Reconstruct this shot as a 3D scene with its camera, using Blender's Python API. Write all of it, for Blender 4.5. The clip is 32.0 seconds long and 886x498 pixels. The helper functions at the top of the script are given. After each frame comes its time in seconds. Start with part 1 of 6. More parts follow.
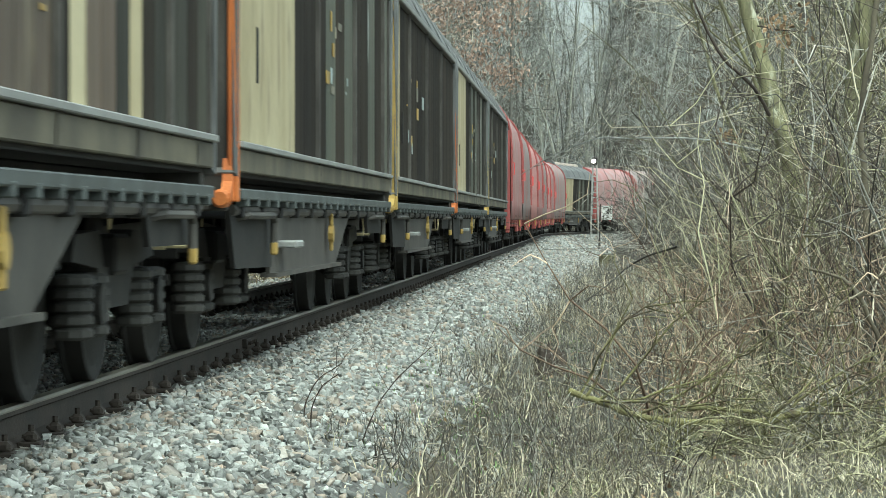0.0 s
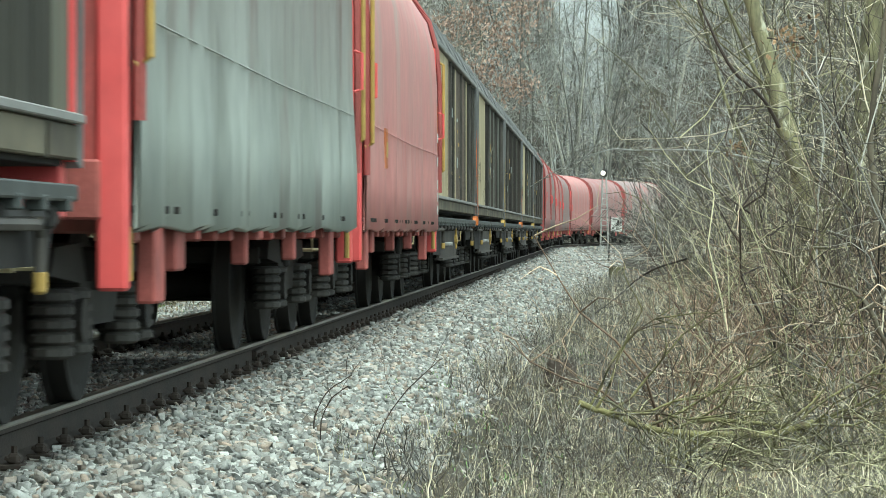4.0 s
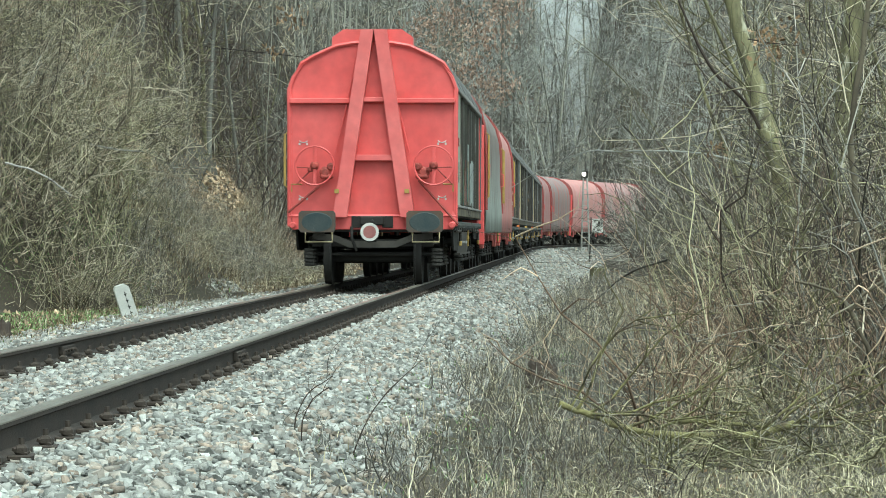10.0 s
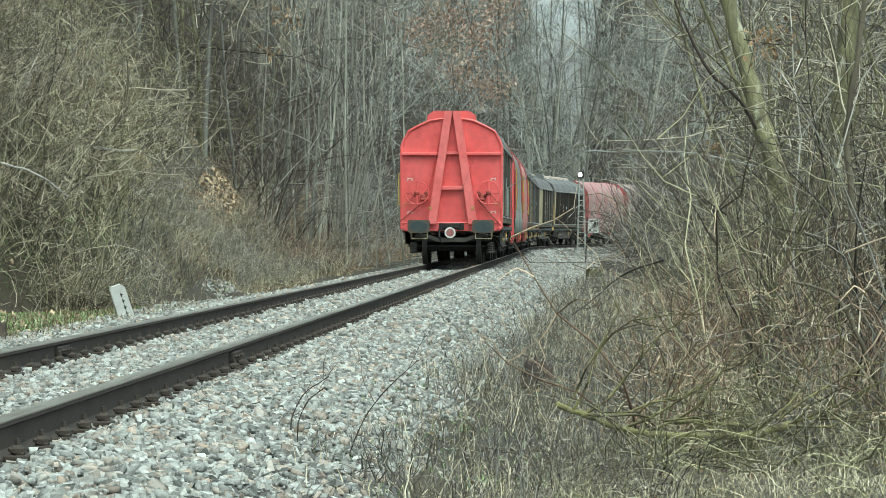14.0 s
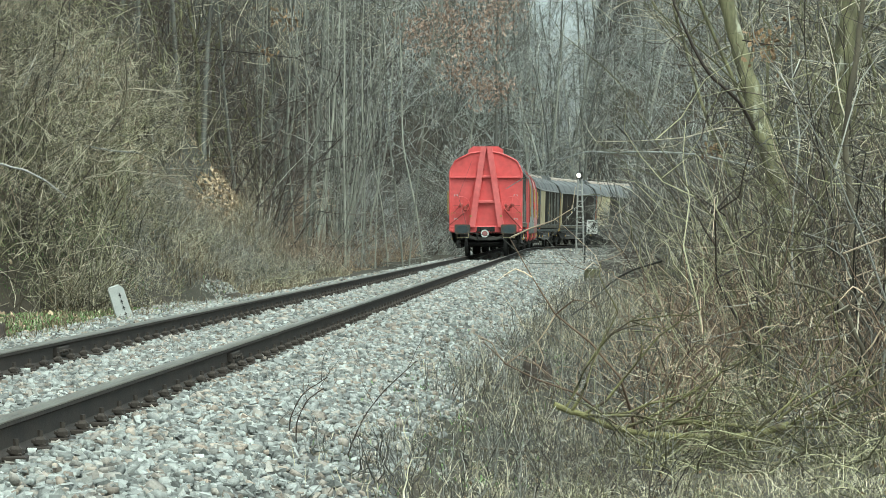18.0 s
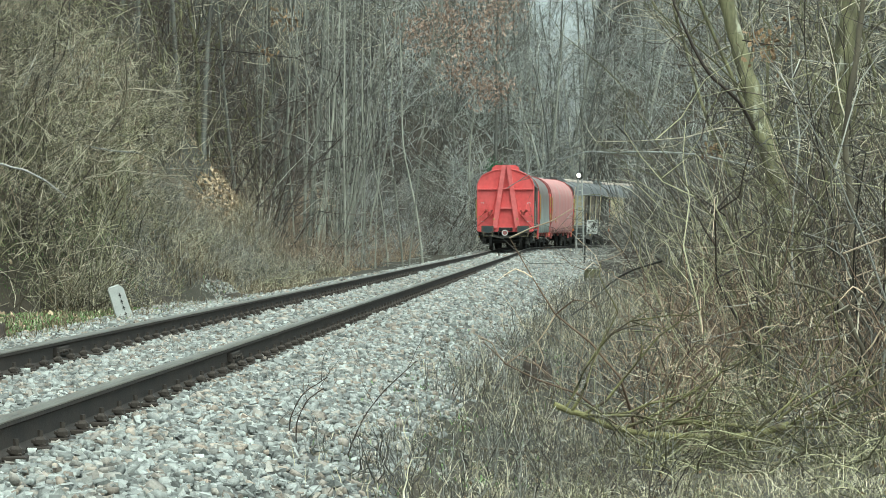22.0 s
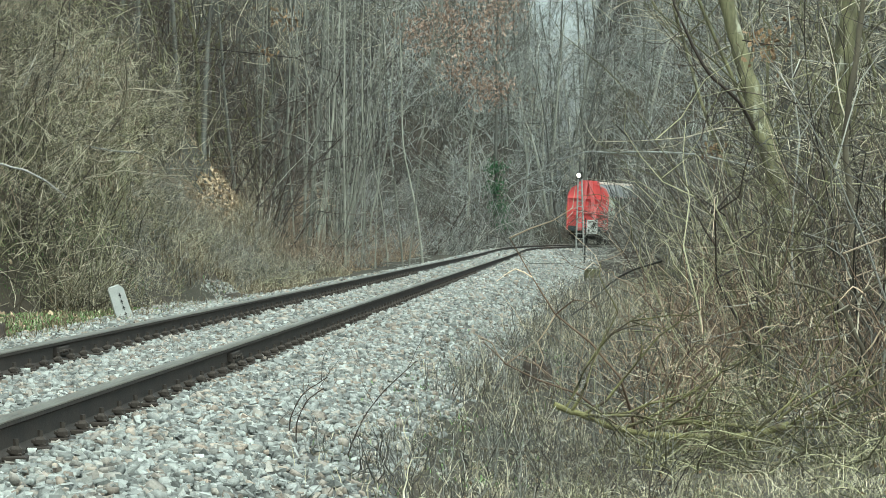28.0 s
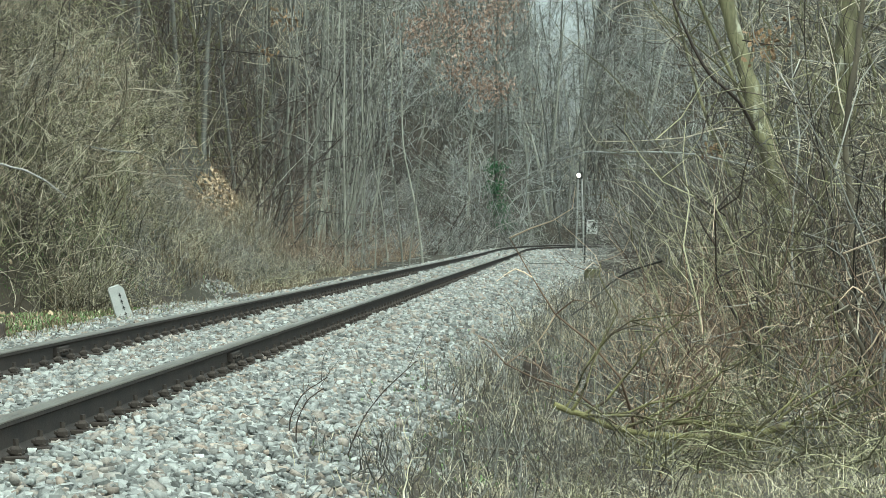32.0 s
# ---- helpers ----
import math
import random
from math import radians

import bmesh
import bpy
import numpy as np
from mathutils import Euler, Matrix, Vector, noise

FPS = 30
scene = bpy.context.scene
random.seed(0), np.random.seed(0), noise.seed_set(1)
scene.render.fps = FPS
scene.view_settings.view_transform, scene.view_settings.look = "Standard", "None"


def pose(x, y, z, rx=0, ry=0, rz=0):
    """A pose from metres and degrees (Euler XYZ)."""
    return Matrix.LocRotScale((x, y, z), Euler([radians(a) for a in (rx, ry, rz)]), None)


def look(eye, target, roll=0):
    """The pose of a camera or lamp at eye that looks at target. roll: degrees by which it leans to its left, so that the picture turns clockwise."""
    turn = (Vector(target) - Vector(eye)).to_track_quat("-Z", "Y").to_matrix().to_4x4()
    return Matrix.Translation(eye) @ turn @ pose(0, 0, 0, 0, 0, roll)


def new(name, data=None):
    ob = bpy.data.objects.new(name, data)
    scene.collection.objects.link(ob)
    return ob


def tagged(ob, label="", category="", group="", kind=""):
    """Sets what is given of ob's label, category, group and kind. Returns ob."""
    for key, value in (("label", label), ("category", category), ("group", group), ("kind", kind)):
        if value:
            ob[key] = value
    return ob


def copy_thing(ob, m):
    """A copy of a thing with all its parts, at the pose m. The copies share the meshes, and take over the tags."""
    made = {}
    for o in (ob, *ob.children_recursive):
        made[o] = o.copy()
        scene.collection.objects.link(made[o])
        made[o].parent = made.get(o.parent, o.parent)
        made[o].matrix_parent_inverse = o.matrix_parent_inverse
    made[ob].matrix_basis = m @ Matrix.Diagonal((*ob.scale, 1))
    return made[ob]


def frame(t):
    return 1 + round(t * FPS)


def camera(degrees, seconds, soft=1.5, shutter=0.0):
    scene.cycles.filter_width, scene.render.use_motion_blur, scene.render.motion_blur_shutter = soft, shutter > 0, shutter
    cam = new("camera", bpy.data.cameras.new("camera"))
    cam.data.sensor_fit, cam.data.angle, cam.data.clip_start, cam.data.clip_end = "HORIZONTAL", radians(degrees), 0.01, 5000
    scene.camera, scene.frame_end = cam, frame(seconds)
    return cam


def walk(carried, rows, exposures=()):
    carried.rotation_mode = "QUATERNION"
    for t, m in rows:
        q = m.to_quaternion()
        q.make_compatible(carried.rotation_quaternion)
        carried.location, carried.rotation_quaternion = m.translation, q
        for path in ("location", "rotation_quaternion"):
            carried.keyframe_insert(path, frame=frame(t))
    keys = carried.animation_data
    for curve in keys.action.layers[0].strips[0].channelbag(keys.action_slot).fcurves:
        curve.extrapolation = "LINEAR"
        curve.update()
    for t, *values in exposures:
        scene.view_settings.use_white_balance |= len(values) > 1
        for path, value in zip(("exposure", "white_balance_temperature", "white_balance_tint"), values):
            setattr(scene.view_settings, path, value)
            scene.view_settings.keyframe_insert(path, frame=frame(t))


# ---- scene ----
# x to the right, y ahead along the view, z up from the rail head; the camera stands beside a single railway line.
LENS = 17.14
EYE = (0.0, 0.0, 0.85)
FOCAL = 784 / math.tan(radians(LENS / 2))
cam = camera(LENS, 32.0, soft=0.25, shutter=0.5)


def gaze(dx, dy):
    """The camera's pose when it is turned by small angles (in thousandths of the picture's units) from its rest."""
    return look(EYE, (-100 * dx / FOCAL, 100.0, 0.85 - 100 * (27 - dy) / FOCAL))


PAN = [(0, 26, -25), (0.5, 31, -18.5), (1, 31, -14), (1.5, 32, -11), (2, 32, -9), (2.5, 32, -6.5), (3, 35, -6), (3.5, 38.5, -5),
       (4.5, 48, -3.2), (5.5, 55, -2), (6, 58, -2), (6.5, 59.5, -2), (7, 61, -2.5), (7.5, 45, -2.5), (8, 35, -2.7), (8.5, 21.5, -2),
       (9, 12.5, -2), (9.5, 11, -2), (10, 9.5, -2), (11, 7.5, -2), (12, 5.5, -1.8), (13, 3.5, -1.6), (14, 2.5, -1.3),
       (16.5, 1, -0.4), (18, 0, 0), (25, 0, 0), (32, 0, 0)]
walk(cam, [(t, gaze(dx, dy)) for t, dx, dy in PAN], exposures=[(0, 1.13, 5980, -11), (3.5, 1.15, 5980, -11), (6, 1.1, 5980, -11), (9, 0.95, 5980, -11), (13, 0.88, 5980, -11), (32, 0.85, 5980, -11)])

# ---- light: a bright overcast winter day ----
world = bpy.data.worlds.new("world")
scene.world = world
world.use_nodes = True
wn, wl = world.node_tree.nodes, world.node_tree.links
sky = wn.new("ShaderNodeTexSky")
sky.sky_type, sky.sun_disc = "NISHITA", False
sky.sun_elevation, sky.sun_rotation = radians(65), radians(161)
sky.dust_density, sky.air_density = 4.0, 1.0
grey = wn.new("ShaderNodeHueSaturation")
grey.inputs["Saturation"].default_value = 0.30
wl.new(sky.outputs[0], grey.inputs["Color"])
wl.new(grey.outputs[0], wn["Background"].inputs[0])
wn["Background"].inputs[1].default_value = 0.15
sun = new("sun", bpy.data.lights.new("sun", "SUN"))
sun.data.energy, sun.data.angle, sun.data.color = 0.9, radians(50), (1.0, 0.97, 0.92)
sun.matrix_world = look((9, -26, 60), (0, 0, 0))


# ---- materials ----
def mat(name, a, b, scale=4.0, fine=60.0, rough=0.8, metal=0.0, bump=0.3, vary=0.15, stretch=(1, 1, 1), c=None, cs=1.0, cut=(0.55, 0.7), island=False, shine=0.5):
    """A two-colour surface with large stains, fine grain, relief and a shade of its own for each object; c is a third colour in patches."""
    m = bpy.data.materials.new(name)
    m.use_nodes = True
    n, l = m.node_tree.nodes, m.node_tree.links
    bs = n["Principled BSDF"]
    tc, mp = n.new("ShaderNodeTexCoord"), n.new("ShaderNodeMapping")
    mp.inputs["Scale"].default_value = stretch
    l.new(tc.outputs["Object"], mp.inputs["Vector"])
    n1, n2 = n.new("ShaderNodeTexNoise"), n.new("ShaderNodeTexNoise")
    n1.inputs["Scale"].default_value, n2.inputs["Scale"].default_value = scale, fine
    n1.inputs["Detail"].default_value, n2.inputs["Detail"].default_value = 6, 3
    for x in (n1, n2):
        l.new(mp.outputs[0], x.inputs["Vector"])
    mx = n.new("ShaderNodeMix")
    mx.data_type = "RGBA"
    mx.inputs[6].default_value, mx.inputs[7].default_value = (*a, 1), (*b, 1)
    rp = n.new("ShaderNodeMapRange")
    rp.inputs[1].default_value, rp.inputs[2].default_value = 0.32, 0.68
    l.new(n1.outputs["Fac"], rp.inputs[0])
    l.new(rp.outputs[0], mx.inputs[0])
    out = mx.outputs[2]
    if c:
        n3, r3, m3 = n.new("ShaderNodeTexNoise"), n.new("ShaderNodeMapRange"), n.new("ShaderNodeMix")
        n3.inputs["Scale"].default_value, n3.inputs["Detail"].default_value = cs, 5
        l.new(mp.outputs[0], n3.inputs["Vector"])
        r3.inputs[1].default_value, r3.inputs[2].default_value = cut
        if island:
            ge, pick, frac = n.new("ShaderNodeNewGeometry"), n.new("ShaderNodeMath"), n.new("ShaderNodeMath")
            pick.operation, pick.inputs[1].default_value, frac.operation = "MULTIPLY", 7.31, "FRACT"
            l.new(ge.outputs["Random Per Island"], pick.inputs[0])
            l.new(pick.outputs[0], frac.inputs[0])
            l.new(frac.outputs[0], r3.inputs[0])
        else:
            l.new(n3.outputs["Fac"], r3.inputs[0])
        m3.data_type = "RGBA"
        l.new(r3.outputs[0], m3.inputs[0])
        l.new(out, m3.inputs[6])
        m3.inputs[7].default_value = (*c, 1)
        out = m3.outputs[2]
    hs, ad, mu = n.new("ShaderNodeHueSaturation"), n.new("ShaderNodeMath"), n.new("ShaderNodeMath")
    mu.operation, mu.inputs[1].default_value = "MULTIPLY", 2 * vary
    ad.operation, ad.inputs[1].default_value = "ADD", 1 - vary
    if island:
        l.new(n.new("ShaderNodeNewGeometry").outputs["Random Per Island"], mu.inputs[0])
    else:
        l.new(n.new("ShaderNodeObjectInfo").outputs["Random"], mu.inputs[0])
    l.new(mu.outputs[0], ad.inputs[0])
    l.new(ad.outputs[0], hs.inputs["Value"])
    l.new(out, hs.inputs["Color"])
    g = n.new("ShaderNodeMix")
    g.data_type, g.blend_type = "RGBA", "MULTIPLY"
    g.inputs[0].default_value = 0.35
    l.new(hs.outputs[0], g.inputs[6])
    l.new(n2.outputs["Fac"], g.inputs[7])
    l.new(g.outputs[2], bs.inputs["Base Color"])
    bs.inputs["Specular IOR Level"].default_value = shine
    bs.inputs["Roughness"].default_value, bs.inputs["Metallic"].default_value = rough, metal
    if bump:
        bu = n.new("ShaderNodeBump")
        bu.inputs["Strength"].default_value, bu.inputs["Distance"].default_value = bump, 0.01
        l.new(n2.outputs["Fac"], bu.inputs["Height"])
        l.new(bu.outputs[0], bs.inputs["Normal"])
    return m


RED = mat("red_paint", (0.89, 0.165, 0.16), (0.76, 0.095, 0.092), 0.9, 5, 0.45, bump=0.03, vary=0.05, c=(0.40, 0.085, 0.065), cs=1.4, cut=(0.6, 0.9))
# Lighter copy of the red: bleaching, and the braces' brighter lighting put into colour.
BRACE = mat("bleached_and_lit_red_paint", (0.90, 0.225, 0.215), (0.80, 0.15, 0.145), 1.2, 6, 0.5, bump=0.03, vary=0.05, c=(0.45, 0.10, 0.08), cs=2.0, cut=(0.64, 0.9))
CREAM = mat("cream_paint", (0.66, 0.58, 0.36), (0.46, 0.38, 0.21), 2, 50, 0.6, bump=0.1, vary=0.1, stretch=(1, 1, 0.35), c=(0.20, 0.125, 0.07), cs=2.2, cut=(0.57, 0.74))
YELLOW = mat("yellow_paint", (0.58, 0.40, 0.11), (0.42, 0.28, 0.08), 5, 60, 0.5, bump=0.1, vary=0.1)
PALEGREEN = mat("pale_green_grey_paint", (0.52, 0.55, 0.44), (0.40, 0.42, 0.33), 2, 50, 0.6, bump=0.1, vary=0.05, stretch=(1, 1, 0.3), c=(0.22, 0.22, 0.16), cs=2.0, cut=(0.62, 0.85))
TARNISH = mat("tarnished_dark_panel", (0.034, 0.033, 0.027), (0.075, 0.072, 0.055), 1.5, 30, 0.7, bump=0.1, vary=0.25, stretch=(1, 1, 0.25), shine=0.15)
SPRAY = {k: mat(k + "_spray_paint", c, tuple(q * 0.6 for q in c), 3, 40, 0.6, bump=0.05, vary=0.25, stretch=(1, 1, 0.4)) for k, c in
         (("white", (0.55, 0.62, 0.60)), ("teal", (0.16, 0.25, 0.23)), ("green", (0.09, 0.16, 0.09)), ("rust", (0.22, 0.12, 0.09)), ("sand", (0.36, 0.33, 0.25)))}
RUSTY = mat("rusty_red_gear", (0.50, 0.085, 0.07), (0.20, 0.048, 0.038), 8, 60, 0.7, bump=0.4, vary=0.15)
ORANGE = mat("orange_paint", (0.70, 0.22, 0.05), (0.46, 0.12, 0.03), 4, 60, 0.6, bump=0.15, vary=0.1)
DARKWALL = mat("dark_weathered_panel", (0.020, 0.016, 0.012), (0.046, 0.036, 0.025), 1.5, 30, 0.8, bump=0.1, vary=0.3, stretch=(1, 1, 0.25), shine=0.15)
GREENWALL = mat("green_weathered_panel", (0.06, 0.07, 0.05), (0.13, 0.125, 0.085), 1.5, 30, 0.55, bump=0.1, vary=0.3, stretch=(1, 1, 0.25), c=(0.45, 0.48, 0.44), cs=1.3, cut=(0.62, 0.66))
BROWN = mat("brown_weathered_panel", (0.16, 0.105, 0.065), (0.10, 0.075, 0.05), 1.5, 30, 0.6, bump=0.1, vary=0.25, stretch=(1, 1, 0.25), c=(0.40, 0.33, 0.2), cs=1.6, cut=(0.56, 0.66))
ROOF = mat("roof_metal", (0.36, 0.36, 0.34), (0.25, 0.25, 0.235), 1.5, 30, 0.6, metal=0.0, bump=0.1, vary=0.15)
ROOFTOP = mat("weathered_roof_skin", (0.20, 0.205, 0.20), (0.12, 0.12, 0.115), 1.5, 30, 0.7, metal=0.0, bump=0.1, vary=0.15)
RIDGE = mat("pale_ridge_cover", (0.66, 0.56, 0.46), (0.44, 0.36, 0.29), 2.5, 40, 0.7, bump=0.1, vary=0.1, c=(0.25, 0.20, 0.17), cs=1.3, cut=(0.56, 0.7))
# Grime, plus the darkness under the wagons put into the base colour.
STEEL = mat("grimy_shaded_steel", (0.013, 0.012, 0.011), (0.030, 0.027, 0.023), 3, 40, 0.75, metal=0.1, bump=0.3, vary=0.2)
UNDERGREY = mat("grey_underframe", (0.115, 0.105, 0.09), (0.05, 0.045, 0.038), 2, 40, 0.65, bump=0.2, vary=0.15)
SPRINGSTEEL = mat("grimy_spring_steel", (0.085, 0.08, 0.07), (0.04, 0.037, 0.032), 3, 40, 0.7, bump=0.2, vary=0.15)
BEAM = mat("blue_grey_beam", (0.11, 0.125, 0.12), (0.055, 0.06, 0.055), 3, 40, 0.6, bump=0.2, vary=0.15)
BUFFER = mat("buffer_steel", (0.13, 0.085, 0.055), (0.065, 0.068, 0.064), 4, 40, 0.5, metal=0.0, bump=0.2, vary=0.1)
GREASE = mat("greasy_steel", (0.045, 0.068, 0.075), (0.075, 0.092, 0.09), 5, 40, 0.35, metal=0.2, bump=0.2, vary=0.05, c=(0.22, 0.26, 0.28), cs=5, cut=(0.66, 0.74))
WHITE = mat("white_paint", (0.75, 0.75, 0.70), (0.6, 0.6, 0.56), 6, 60, 0.6, bump=0.1, vary=0.08)
DULLRED = mat("dull_red_disc", (0.38, 0.15, 0.14), (0.3, 0.11, 0.10), 8, 60, 0.5, bump=0.05, vary=0.05)
REDUNDER = mat("rusty_red_frame", (0.54, 0.14, 0.12), (0.24, 0.075, 0.062), 3, 40, 0.7, bump=0.25, vary=0.15)
FADEDRED = mat("faded_red_steel", (0.48, 0.11, 0.10), (0.34, 0.09, 0.08), 3, 40, 0.6, bump=0.1, vary=0.1)
SILL = mat("grimy_sill", (0.22, 0.195, 0.13), (0.085, 0.074, 0.052), 2.5, 40, 0.7, bump=0.2, vary=0.15)
RAILSIDE = mat("rusty_rail", (0.040, 0.033, 0.027), (0.062, 0.048, 0.037), 3, 60, 0.8, metal=0.15, bump=0.3, vary=0.05)
RAILTOP = mat("worn_rail_head", (0.30, 0.28, 0.225), (0.17, 0.145, 0.105), 6, 80, 0.35, metal=0.4, bump=0.08, vary=0.05, stretch=(1, 0.2, 1))
SLEEPER = mat("dark_wooden_sleeper", (0.10, 0.085, 0.07), (0.16, 0.14, 0.115), 4, 60, 0.9, bump=0.5, vary=0.2, stretch=(1, 6, 1))
STONE = mat("ballast_stone", (0.47, 0.48, 0.445), (0.27, 0.273, 0.25), 14, 90, 0.9, bump=0.5, vary=0.42, c=(0.38, 0.29, 0.215), cs=0.9, cut=(0.6, 1.1), island=True)
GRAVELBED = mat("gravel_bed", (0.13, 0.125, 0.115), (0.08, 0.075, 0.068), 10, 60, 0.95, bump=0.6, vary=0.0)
# Leaf litter, darkened so that the thicket's inner shade lies in its colour.
SOIL = mat("shade_darkened_litter_soil", (0.032, 0.026, 0.018), (0.085, 0.066, 0.042), 1.2, 25, 0.95, bump=0.8, vary=0.0, c=(0.045, 0.042, 0.024), cs=0.35, cut=(0.45, 0.65))
# Wide twig tones: bright stems and the thicket's shaded gaps put into colour.
TWIG = mat("tan_twigs", (0.20, 0.172, 0.115), (0.065, 0.053, 0.037), 1.5, 30, 0.9, bump=0.1, vary=0.45, c=(0.74, 0.67, 0.50), cut=(0.42, 0.72), island=True)
TWIGGREY = mat("grey_twigs", (0.17, 0.16, 0.135), (0.06, 0.055, 0.046), 1.5, 30, 0.9, bump=0.1, vary=0.45, c=(0.56, 0.54, 0.47), cut=(0.56, 0.85), island=True)
# Dark brown wood; also painted shade for the gaps between brighter stems.
TWIGDARK = mat("dark_brown_and_shaded_twigs", (0.050, 0.038, 0.030), (0.085, 0.064, 0.048), 1.5, 30, 0.9, bump=0.1, vary=0.5, c=(0.20, 0.155, 0.12), cut=(0.7, 0.95), island=True)
TWIGRED = mat("red_brown_twigs", (0.30, 0.205, 0.135), (0.115, 0.075, 0.050), 1.5, 30, 0.9, bump=0.1, vary=0.5, c=(0.66, 0.52, 0.37), cut=(0.42, 0.8), island=True)
BARK = mat("grey_olive_bark", (0.24, 0.225, 0.115), (0.085, 0.078, 0.045), 7, 40, 0.9, bump=1.0, vary=0.2, stretch=(1, 1, 0.35), c=(0.42, 0.41, 0.30), cs=5.0, cut=(0.56, 0.66))
BARKGREY = mat("grey_bark", (0.20, 0.195, 0.165), (0.11, 0.105, 0.09), 1.5, 20, 0.9, bump=0.5, vary=0.25, stretch=(1, 1, 0.3))
MOSSBARK = mat("mossy_bark", (0.30, 0.28, 0.115), (0.10, 0.085, 0.045), 8, 50, 0.9, bump=1.0, vary=0.1, c=(0.10, 0.075, 0.05), cs=5.0, cut=(0.55, 0.64))
# Pale stems; on the far wood the paleness is distance haze put into colour.
FARTWIG = mat("pale_and_hazed_twigs", (0.54, 0.55, 0.51), (0.30, 0.30, 0.275), 1.5, 30, 0.9, bump=0.1, vary=0.5, island=True)
FARBARK = mat("pale_and_hazed_bark", (0.43, 0.42, 0.345), (0.20, 0.195, 0.16), 1.5, 20, 0.9, bump=0.4, vary=0.35, stretch=(1, 1, 0.3))
TWIGOLIVE = mat("olive_twigs", (0.19, 0.18, 0.09), (0.065, 0.058, 0.03), 1.5, 30, 0.9, bump=0.1, vary=0.45, c=(0.58, 0.55, 0.34), cut=(0.42, 0.74), island=True)
LEAFPALE = mat("withered_leaves", (0.50, 0.37, 0.285), (0.36, 0.25, 0.19), 3, 40, 0.85, bump=0.1, vary=0.4, island=True)
DRYGRASS = mat("dry_grass", (0.60, 0.55, 0.385), (0.26, 0.225, 0.145), 1.0, 30, 0.9, bump=0, vary=0.75, island=True)
BROWNGRASS = mat("brown_dead_grass", (0.30, 0.225, 0.13), (0.10, 0.075, 0.045), 1.0, 30, 0.9, bump=0, vary=0.6, c=(0.55, 0.50, 0.37), cut=(0.75, 0.95), island=True)
MOSS = mat("green_moss_grass", (0.20, 0.34, 0.11), (0.26, 0.38, 0.15), 2, 40, 0.9, bump=0.2, vary=0.3, island=True)
LEAF = mat("dead_oak_leaves", (0.38, 0.25, 0.14), (0.25, 0.165, 0.09), 3, 40, 0.8, bump=0.1, vary=0.4, island=True)
BANKLEAF = mat("weathered_leaves", (0.56, 0.43, 0.28), (0.32, 0.23, 0.145), 3, 40, 0.85, bump=0.1, vary=0.5, island=True)
IVY = mat("ivy_leaves", (0.06, 0.17, 0.06), (0.035, 0.10, 0.04), 3, 40, 0.5, bump=0.1, vary=0.4, island=True)
CONCRETE = mat("pale_concrete", (0.50, 0.50, 0.46), (0.36, 0.36, 0.33), 4, 50, 0.85, bump=0.3, vary=0.1)


def tarp(name, a, b, c, cut):
    return mat(name, a, b, 1.5, 14, 0.5, bump=0.15, vary=0.08, stretch=(1, 1, 0.22), c=c, cs=1.2, cut=cut)


def worn_tarp(name, pale, grey, brown):
    """A hood whose brown upper part has weathered to pale streaks lower down."""
    m = tarp(name, pale, grey, brown, (0.56, 0.72))
    n, l = m.node_tree.nodes, m.node_tree.links
    mix = [x for x in n if x.bl_idname == "ShaderNodeMix" and x.blend_type == "MIX"][-1]
    tc, sep, up, add = (n.new("ShaderNode" + k) for k in ("TexCoord", "SeparateXYZ", "MapRange", "Math"))
    up.inputs[1].default_value, up.inputs[2].default_value, up.inputs[3].default_value, up.inputs[4].default_value = 1.3, 2.8, -0.05, 0.8
    old = mix.inputs[0].links[0].from_socket
    l.new(tc.outputs["Object"], sep.inputs[0])
    l.new(sep.outputs["Z"], up.inputs[0])
    l.new(old, add.inputs[0])
    l.new(up.outputs[0], add.inputs[1])
    add.use_clamp = True
    l.new(add.outputs[0], mix.inputs[0])
    return m


TARPS = {"grey": worn_tarp("grey_green_tarpaulin", (0.54, 0.59, 0.54), (0.30, 0.325, 0.285), (0.205, 0.152, 0.132)),
         "pink": tarp("faded_red_tarpaulin", (0.70, 0.32, 0.29), (0.60, 0.265, 0.245), (0.56, 0.38, 0.34), (0.5, 0.75)),
         # Red of the distant hoods, dulled to put haze into the colour.
         "red": tarp("red_tarpaulin", (0.45, 0.205, 0.19), (0.38, 0.175, 0.165), (0.40, 0.30, 0.28), (0.46, 0.66)),
         "dull": tarp("dull_red_grey_tarpaulin", (0.36, 0.27, 0.25), (0.30, 0.26, 0.24), (0.46, 0.15, 0.13), (0.52, 0.62))}


